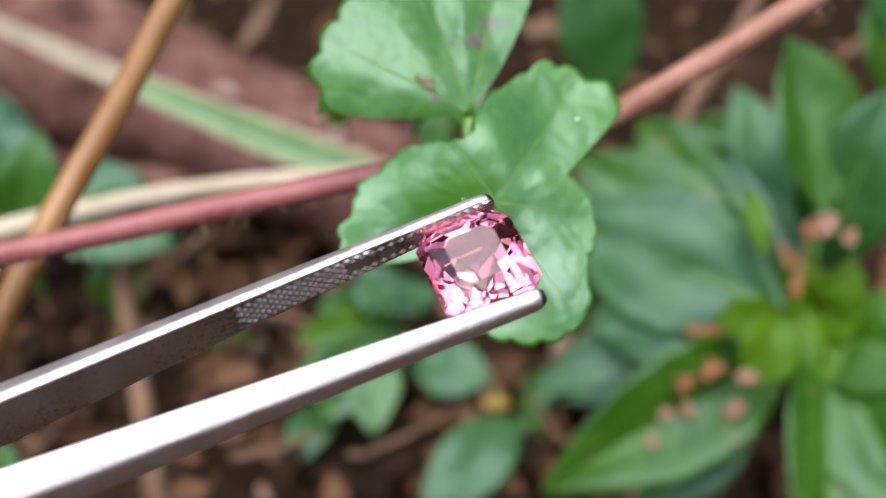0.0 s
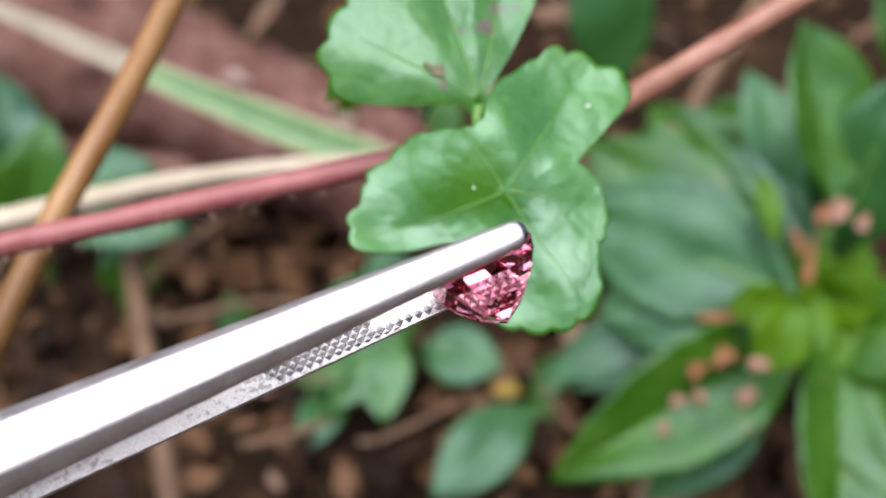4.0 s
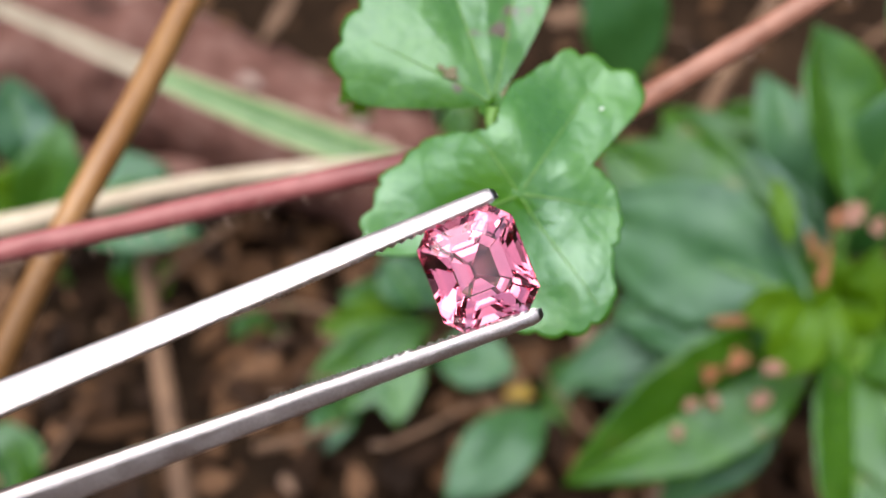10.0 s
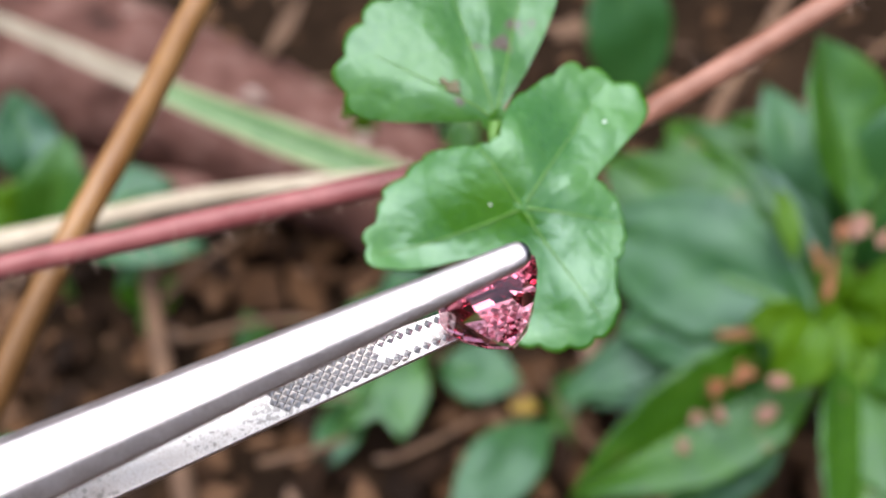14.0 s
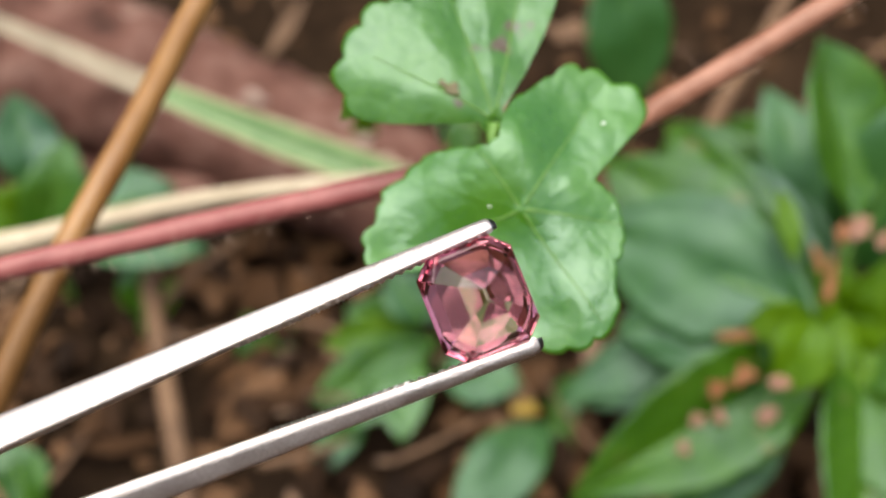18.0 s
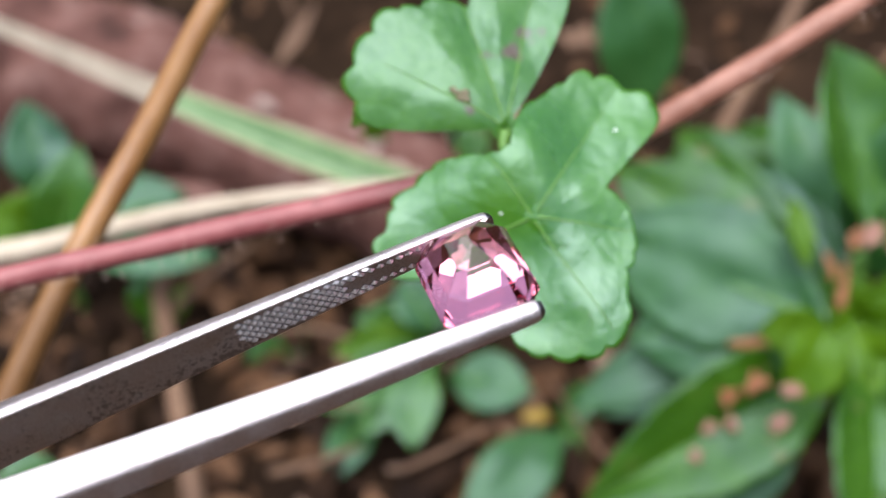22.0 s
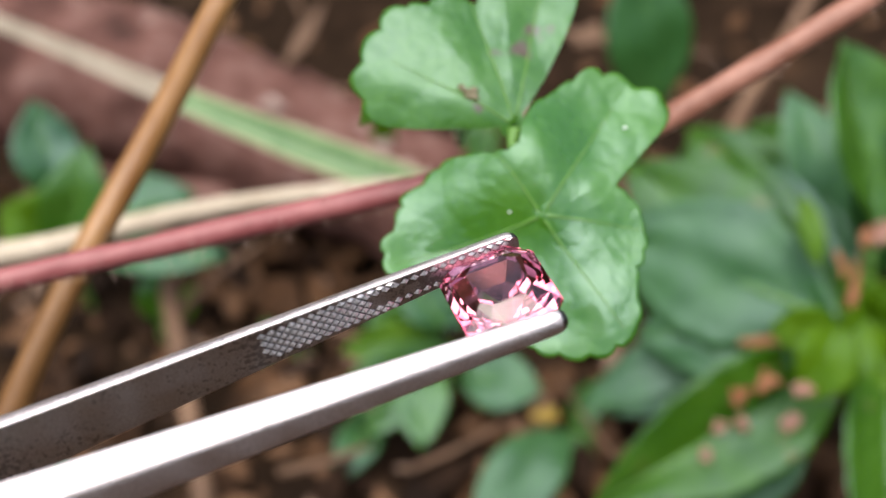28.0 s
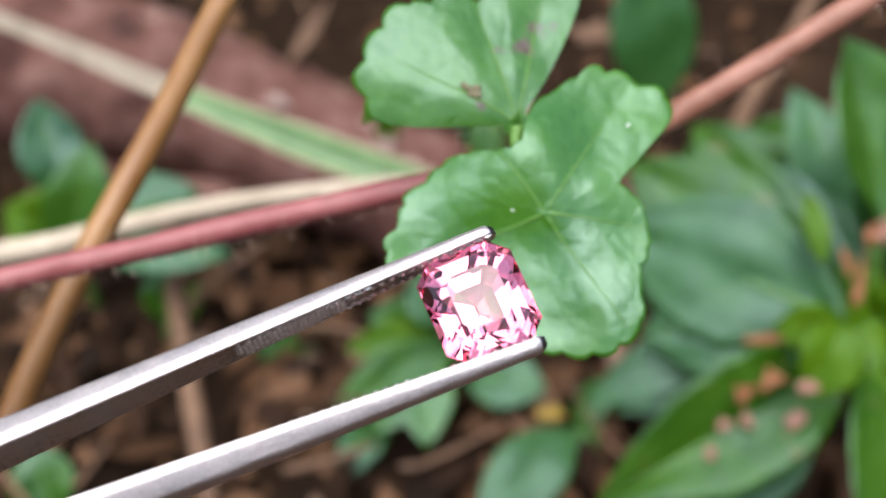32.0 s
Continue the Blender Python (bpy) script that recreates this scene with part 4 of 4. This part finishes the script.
# ------------------------------------------------------------------ gemstone
def gemstone():
    """Octagonal step cut: small table, two crown steps, a fine girdle and a deep pavilion of three steps over a short keel."""
    a, b, ca, cb = 3.58, 3.98, 1.32, 1.28

    def ring(k, z):
        x, y, cx, cy = a * k, b * k, ca * k, cb * k
        return [Vector(q) for q in ((x, -(y - cy), z), (x, y - cy, z), (x - cx, y, z), (-(x - cx), y, z), (-x, y - cy, z), (-x, -(y - cy), z), (-(x - cx), -y, z), (x - cx, -y, z))]

    rings = [ring(0.52, 1.36), ring(0.81, 0.70), ring(1, 0.10), ring(1, -0.10), ring(0.94, -0.95), ring(0.76, -2.10), ring(0.42, -3.52)]
    verts, faces = [Vector((-3.1, 0, 0)) + p for r in rings for p in r], [tuple(range(8))]
    for i in range(len(rings) - 1):
        for k in range(8):
            p, q = i * 8 + k, i * 8 + (k + 1) % 8
            faces.append((q, p, p + 8, q + 8))
    keel, last = len(verts), (len(rings) - 1) * 8
    verts += [Vector((-3.1, 0.35, -4.50)), Vector((-3.1, -0.35, -4.50))]
    for k in range(8):
        p, q = last + k, last + (k + 1) % 8
        faces.append((q, p, keel + 1, keel) if k == 0 else (q, p, keel, keel + 1) if k == 4 else (q, p, keel if k < 4 else keel + 1))
    ob = mesh_object("gemstone", [v * 0.001 for v in verts], faces, GEM)
    bm = bmesh.new()
    bm.from_mesh(ob.data)
    bmesh.ops.recalc_face_normals(bm, faces=bm.faces)
    bm.to_mesh(ob.data)
    bm.free()
    return tagged(ob, "transparent pink octagonal step-cut gemstone gripped between tweezer tips", "gemstone")


# ------------------------------------------------------------------ fly
FLY_BODY = plain("dark_bristly_shell", [(0.3, (0.006, 0.007, 0.010)), (0.7, (0.03, 0.034, 0.045))], 1800, 0.35)
FLY_WING = plain("smoky_wing_skin", [(0.3, (0.03, 0.034, 0.040)), (0.7, (0.085, 0.09, 0.10))], 1200, 0.3)


def ball(centre, size, name, parent, material, label=""):
    verts, faces, rows, n = [], [], 8, 14
    for i in range(rows + 1):
        for k in range(n):
            a, f = math.pi * i / rows, 2 * math.pi * k / n
            verts.append(Vector(centre) + Vector((-size[0] * math.cos(a), size[1] * math.sin(a) * math.cos(f), size[2] * math.sin(a) * math.sin(f))))
    for i in range(rows):
        for k in range(n):
            a, b = i * n + k, i * n + (k + 1) % n
            faces.append((a, b, b + n, a + n))
    return mesh_object(name, verts, faces, material, parent, label, True)


def house_fly():
    ob = thing("fly", "small dark fly with smoky wings among the herb leaves", "insect")
    ball((0, 0, 0), (0.0016, 0.0012, 0.0012), "thorax", ob, FLY_BODY)
    ball((-0.0027, 0, -0.0001), (0.0021, 0.0012, 0.0011), "abdomen", ob, FLY_BODY)
    head = ball((0.0020, 0, 0), (0.0007, 0.0009, 0.0008), "head", ob, FLY_BODY)
    for side in (1, -1):
        ball((0.0022, side * 0.0006, 0.0002), (0.00045, 0.0004, 0.0005), "eye", head, TWIG)
        verts, faces = [], []
        for i in range(9):
            u = i / 8
            for v in (0, 0.5, 1):
                w = 0.0019 * math.sin(math.pi * (0.06 + 0.94 * u) ** 0.8) * v
                verts.append((0.0006 - 0.0048 * u, side * (0.0005 + 0.0011 * u + w), 0.0011 + 0.0002 * math.sin(u * 9) * v))
        for i in range(8):
            for k in range(2):
                a = i * 3 + k
                faces.append((a, a + 1, a + 4, a + 3))
        thick(mesh_object("wing", verts, faces, FLY_WING, ob, "", True), 0.00003)
        for k in (-1, 0, 1):
            hip = Vector((0.0006 * k, side * 0.0008, -0.0008))
            knee = hip + Vector((0.0010 * k, side * 0.0013, 0.0004))
            mesh_object("leg", *tube([hip, knee, knee + Vector((0.0005 * k, side * 0.0006, -0.0018))], (0.00016, 0.00008), 5), FLY_BODY, ob, "", True)
    return ob


fly = house_fly()
tool = tweezers()
stone = gemstone()


def motions():
    rows = [
        (0, pose(0.00528, 0.05474, 0.17497, 4.98, -7.52, 22.06)),
        (0.5, pose(0.00521, 0.05415, 0.17399, -3.12, -7.44, 22.16)),
        (1, pose(0.00567, 0.05363, 0.17385, -13.62, -7.38, 22.24)),
        (1.5, pose(0.00516, 0.05485, 0.17462, -27.03, -7.25, 22.42)),
        (2, pose(0.00492, 0.05526, 0.17462, -39.91, -7.41, 22.61)),
        (2.5, pose(0.00460, 0.05527, 0.17457, -51.79, -7.20, 22.84)),
        (3, pose(0.00474, 0.05509, 0.17453, -66.66, -7.16, 22.83)),
        (3.5, pose(0.00484, 0.05500, 0.17421, -75.60, -7.17, 22.84)),
        (5.5, pose(0.00390, 0.05350, 0.17278, -9.99, -6.67, 21.97)),
        (6, pose(0.00347, 0.05424, 0.17345, 0.50, -6.33, 22.06)),
        (6.5, pose(0.00333, 0.05522, 0.17417, 9.96, -6.43, 21.97)),
        (7, pose(0.00295, 0.05568, 0.17462, 17.50, -6.12, 22.17)),
        (7.5, pose(0.00328, 0.05442, 0.17358, 21.98, -5.97, 22.14)),
        (8, pose(0.00334, 0.05383, 0.17317, 25.84, -5.96, 22.01)),
        (8.5, pose(0.00375, 0.05415, 0.17305, 33.92, -5.92, 22.01)),
        (9, pose(0.00369, 0.05461, 0.17335, 42.88, -5.75, 21.99)),
        (9.5, pose(0.00365, 0.05487, 0.17391, 44.04, -5.91, 22.00)),
        (10, pose(0.00372, 0.05473, 0.17348, 36.07, -5.97, 22.01)),
        (10.5, pose(0.00353, 0.05478, 0.17353, 25.16, -5.94, 22.13)),
        (11, pose(0.00361, 0.05432, 0.17312, 11.46, -6.06, 22.11)),
        (11.5, pose(0.00296, 0.05522, 0.17378, -7.75, -6.02, 22.45)),
        (12, pose(0.00358, 0.05467, 0.17292, -25.76, -6.18, 22.63)),
        (12.5, pose(0.00332, 0.05496, 0.17301, -42.71, -6.43, 22.77)),
        (13, pose(0.00345, 0.05509, 0.17312, -60.72, -6.73, 23.03)),
        (13.5, pose(0.00324, 0.05545, 0.17373, -70.56, -6.76, 23.04)),
        (14, pose(0.00409, 0.05454, 0.17286, -74.54, -6.73, 23.04)),
        (14.5, pose(0.00350, 0.05472, 0.17311, -76.58, -6.76, 23.01)),
        (16.5, pose(0.00368, 0.05463, 0.17259, -115.57, -6.18, 22.44)),
        (17, pose(0.00429, 0.05427, 0.17243, -121.55, -6.10, 22.37)),
        (17.5, pose(0.00429, 0.05401, 0.17234, -136.25, -6.19, 22.26)),
        (18, pose(0.00366, 0.05417, 0.17256, -146.17, -6.07, 22.21)),
        (18.5, pose(0.00407, 0.05412, 0.17234, -158.23, -5.99, 22.23)),
        (19, pose(0.00410, 0.05375, 0.17172, -169.21, -5.83, 22.31)),
        (19.5, pose(0.00385, 0.05389, 0.17174, -178.92, -5.81, 22.56)),
        (20, pose(0.00389, 0.05359, 0.17195, 173.20, -6.02, 22.74)),
        (20.5, pose(0.00329, 0.05426, 0.17253, 161.14, -6.03, 22.88)),
        (21, pose(0.00278, 0.05517, 0.17322, 153.23, -6.27, 22.95)),
        (21.5, pose(0.00305, 0.05564, 0.17329, 160.48, -6.49, 22.84)),
        (22, pose(0.00274, 0.05604, 0.17343, -179.88, -6.20, 22.91)),
        (22.5, pose(0.00291, 0.05556, 0.17290, -172.70, -6.20, 23.02)),
        (23, pose(0.00306, 0.05472, 0.17243, -160.43, -6.18, 23.03)),
        (23.5, pose(0.00301, 0.05464, 0.17244, -144.26, -6.18, 22.95)),
        (24, pose(0.00281, 0.05513, 0.17255, -134.15, -6.06, 22.92)),
        (24.5, pose(0.00303, 0.05526, 0.17249, -110.17, -5.97, 22.85)),
        (25, pose(0.00305, 0.05555, 0.17299, -89.23, -6.01, 22.85)),
        (25.5, pose(0.00310, 0.05594, 0.17300, -80.52, -6.06, 23.04)),
        (27.5, pose(0.00372, 0.05582, 0.17262, -17.49, -5.04, 22.18)),
        (28, pose(0.00379, 0.05561, 0.17212, -8.05, -4.90, 21.93)),
        (28.5, pose(0.00341, 0.05500, 0.17168, 3.52, -4.81, 22.26)),
        (29, pose(0.00255, 0.05461, 0.17145, 13.29, -4.75, 22.55)),
        (29.5, pose(0.00265, 0.05451, 0.17110, 20.42, -4.94, 22.48)),
        (30, pose(0.00276, 0.05457, 0.17153, 27.69, -5.23, 22.59)),
        (30.5, pose(0.00243, 0.05523, 0.17177, 36.76, -5.15, 22.64)),
        (31, pose(0.00252, 0.05565, 0.17231, 41.73, -5.28, 22.85)),
        (31.5, pose(0.00215, 0.05536, 0.17206, 30.44, -5.25, 22.88)),
        (32, pose(0.00213, 0.05516, 0.17159, 19.31, -5.32, 22.92)),
    ]
    walk(tool, rows)
    walk(stone, rows)
    walk(fly, [
        (0, pose(0.04950, 0.16930, 0.04420, 40) @ pose(0, 0, 0, 0, 0, 150)),
        (16.9, pose(0.04950, 0.16930, 0.04420, 40) @ pose(0, 0, 0, 0, 0, 150)),
        (17.1, pose(0.04480, 0.15280, 0.06370, 40) @ pose(0, 0, 0, 0, 0, 150)),
        (17.2, pose(0.04370, 0.14780, 0.06990, 40) @ pose(0, 0, 0, 0, 0, 160)),
        (17.3, pose(0.04320, 0.14860, 0.07050, 40) @ pose(0, 0, 0, 0, 0, 160)),
        (17.4, pose(0.04190, 0.14780, 0.06950, 40) @ pose(0, 0, 0, 0, 0, 205)),
        (17.5, pose(0.03890, 0.14610, 0.06740, 40) @ pose(0, 0, 0, 0, 0, 208)),
        (17.6, pose(0.03500, 0.14350, 0.06700, 40) @ pose(0, 0, 0, 0, 0, 208)),
        (17.7, pose(0.02960, 0.13620, 0.07430, 40) @ pose(0, 0, 0, 0, 0, 195)),
        (17.8, pose(0.02340, 0.12660, 0.08500, 40) @ pose(0, 0, 0, 0, 0, 190)),
        (18.3, pose(0.01650, 0.13500, 0.07600, 40) @ pose(0, 0, 0, 0, 0, 240)),
        (19.0, pose(0.01600, 0.14500, 0.06600, 40) @ pose(0, 0, 0, 0, 0, 300)),
        (20.0, pose(0.01836, 0.16344, 0.04656, 40) @ pose(0, 0, 0, 0, 0, 360)),
        (22, pose(0.01836, 0.16344, 0.04656, 40.55, 1.70, 0.92)),
        (22.2, pose(0.03136, 0.15890, 0.04963, 40.39, 4.98, -2.84)),
        (22.3, pose(0.03874, 0.15150, 0.05663, 40.66, -1.51, 4.79)),
        (22.4, pose(0.04403, 0.14952, 0.05717, 39.35, 11.44, -10.53)),
        (22.5, pose(0.04827, 0.14635, 0.05600, 36.53, 19.48, -21.13)),
        (22.6, pose(0.05143, 0.14417, 0.05607, 36.57, 19.52, -21.11)),
        (22.8, pose(0.05249, 0.13681, 0.06437, 37.70, 17.18, -17.71)),
        (23, pose(0.05579, 0.13610, 0.06479, 39.08, 13.52, -12.79)),
        (23.3, pose(0.05642, 0.13612, 0.06513, 38.35, 16.06, -16.00)),
        (23.6, pose(0.05790, 0.14442, 0.05786, 40.96, 4.56, -1.91)),
        (24, pose(0.05525, 0.14490, 0.05759, 39.94, 11.14, -9.56)),
        (24.2, pose(0.05325, 0.14334, 0.05635, 27.74, 31.77, -41.59)),
        (24.3, pose(0.05227, 0.14177, 0.05589, 6.02, 40.82, -77.39)),
        (24.5, pose(0.05019, 0.13983, 0.05412, -28.34, 31.20, -132.71)),
        (24.7, pose(0.04820, 0.14035, 0.05337, -40.53, 7.84, -167.51)),
        (24.9, pose(0.04699, 0.14194, 0.05403, -34.89, 23.34, -147.00)),
        (25.1, pose(0.04620, 0.14248, 0.05397, -28.20, 31.21, -132.60)),
        (25.3, pose(0.04741, 0.13942, 0.05247, -6.88, 40.49, -97.15)),
        (25.4, pose(0.04631, 0.13372, 0.05596, -2.60, 40.86, -90.60)),
        (25.5, pose(0.04603, 0.13300, 0.05518, -4.33, 40.68, -93.25)),
        (26.2, pose(0.04784, 0.12896, 0.05177, 21.30, 35.62, -52.74)),
        (27, pose(0.05542, 0.12250, 0.04724, 35.68, 20.91, -22.86)),
        (27.5, pose(0.05935, 0.11972, 0.04633, 39.55, 9.88, -8.10)),
        (27.7, pose(0.06150, 0.11288, 0.04752, 29.67, 29.03, -36.81)),
        (28, pose(0.07286, 0.10661, 0.02313, 21.08, 35.49, -52.84)),
        (32, pose(0.07199, 0.10650, 0.02254, 20.78, 35.54, -52.89)),
    ])


motions()
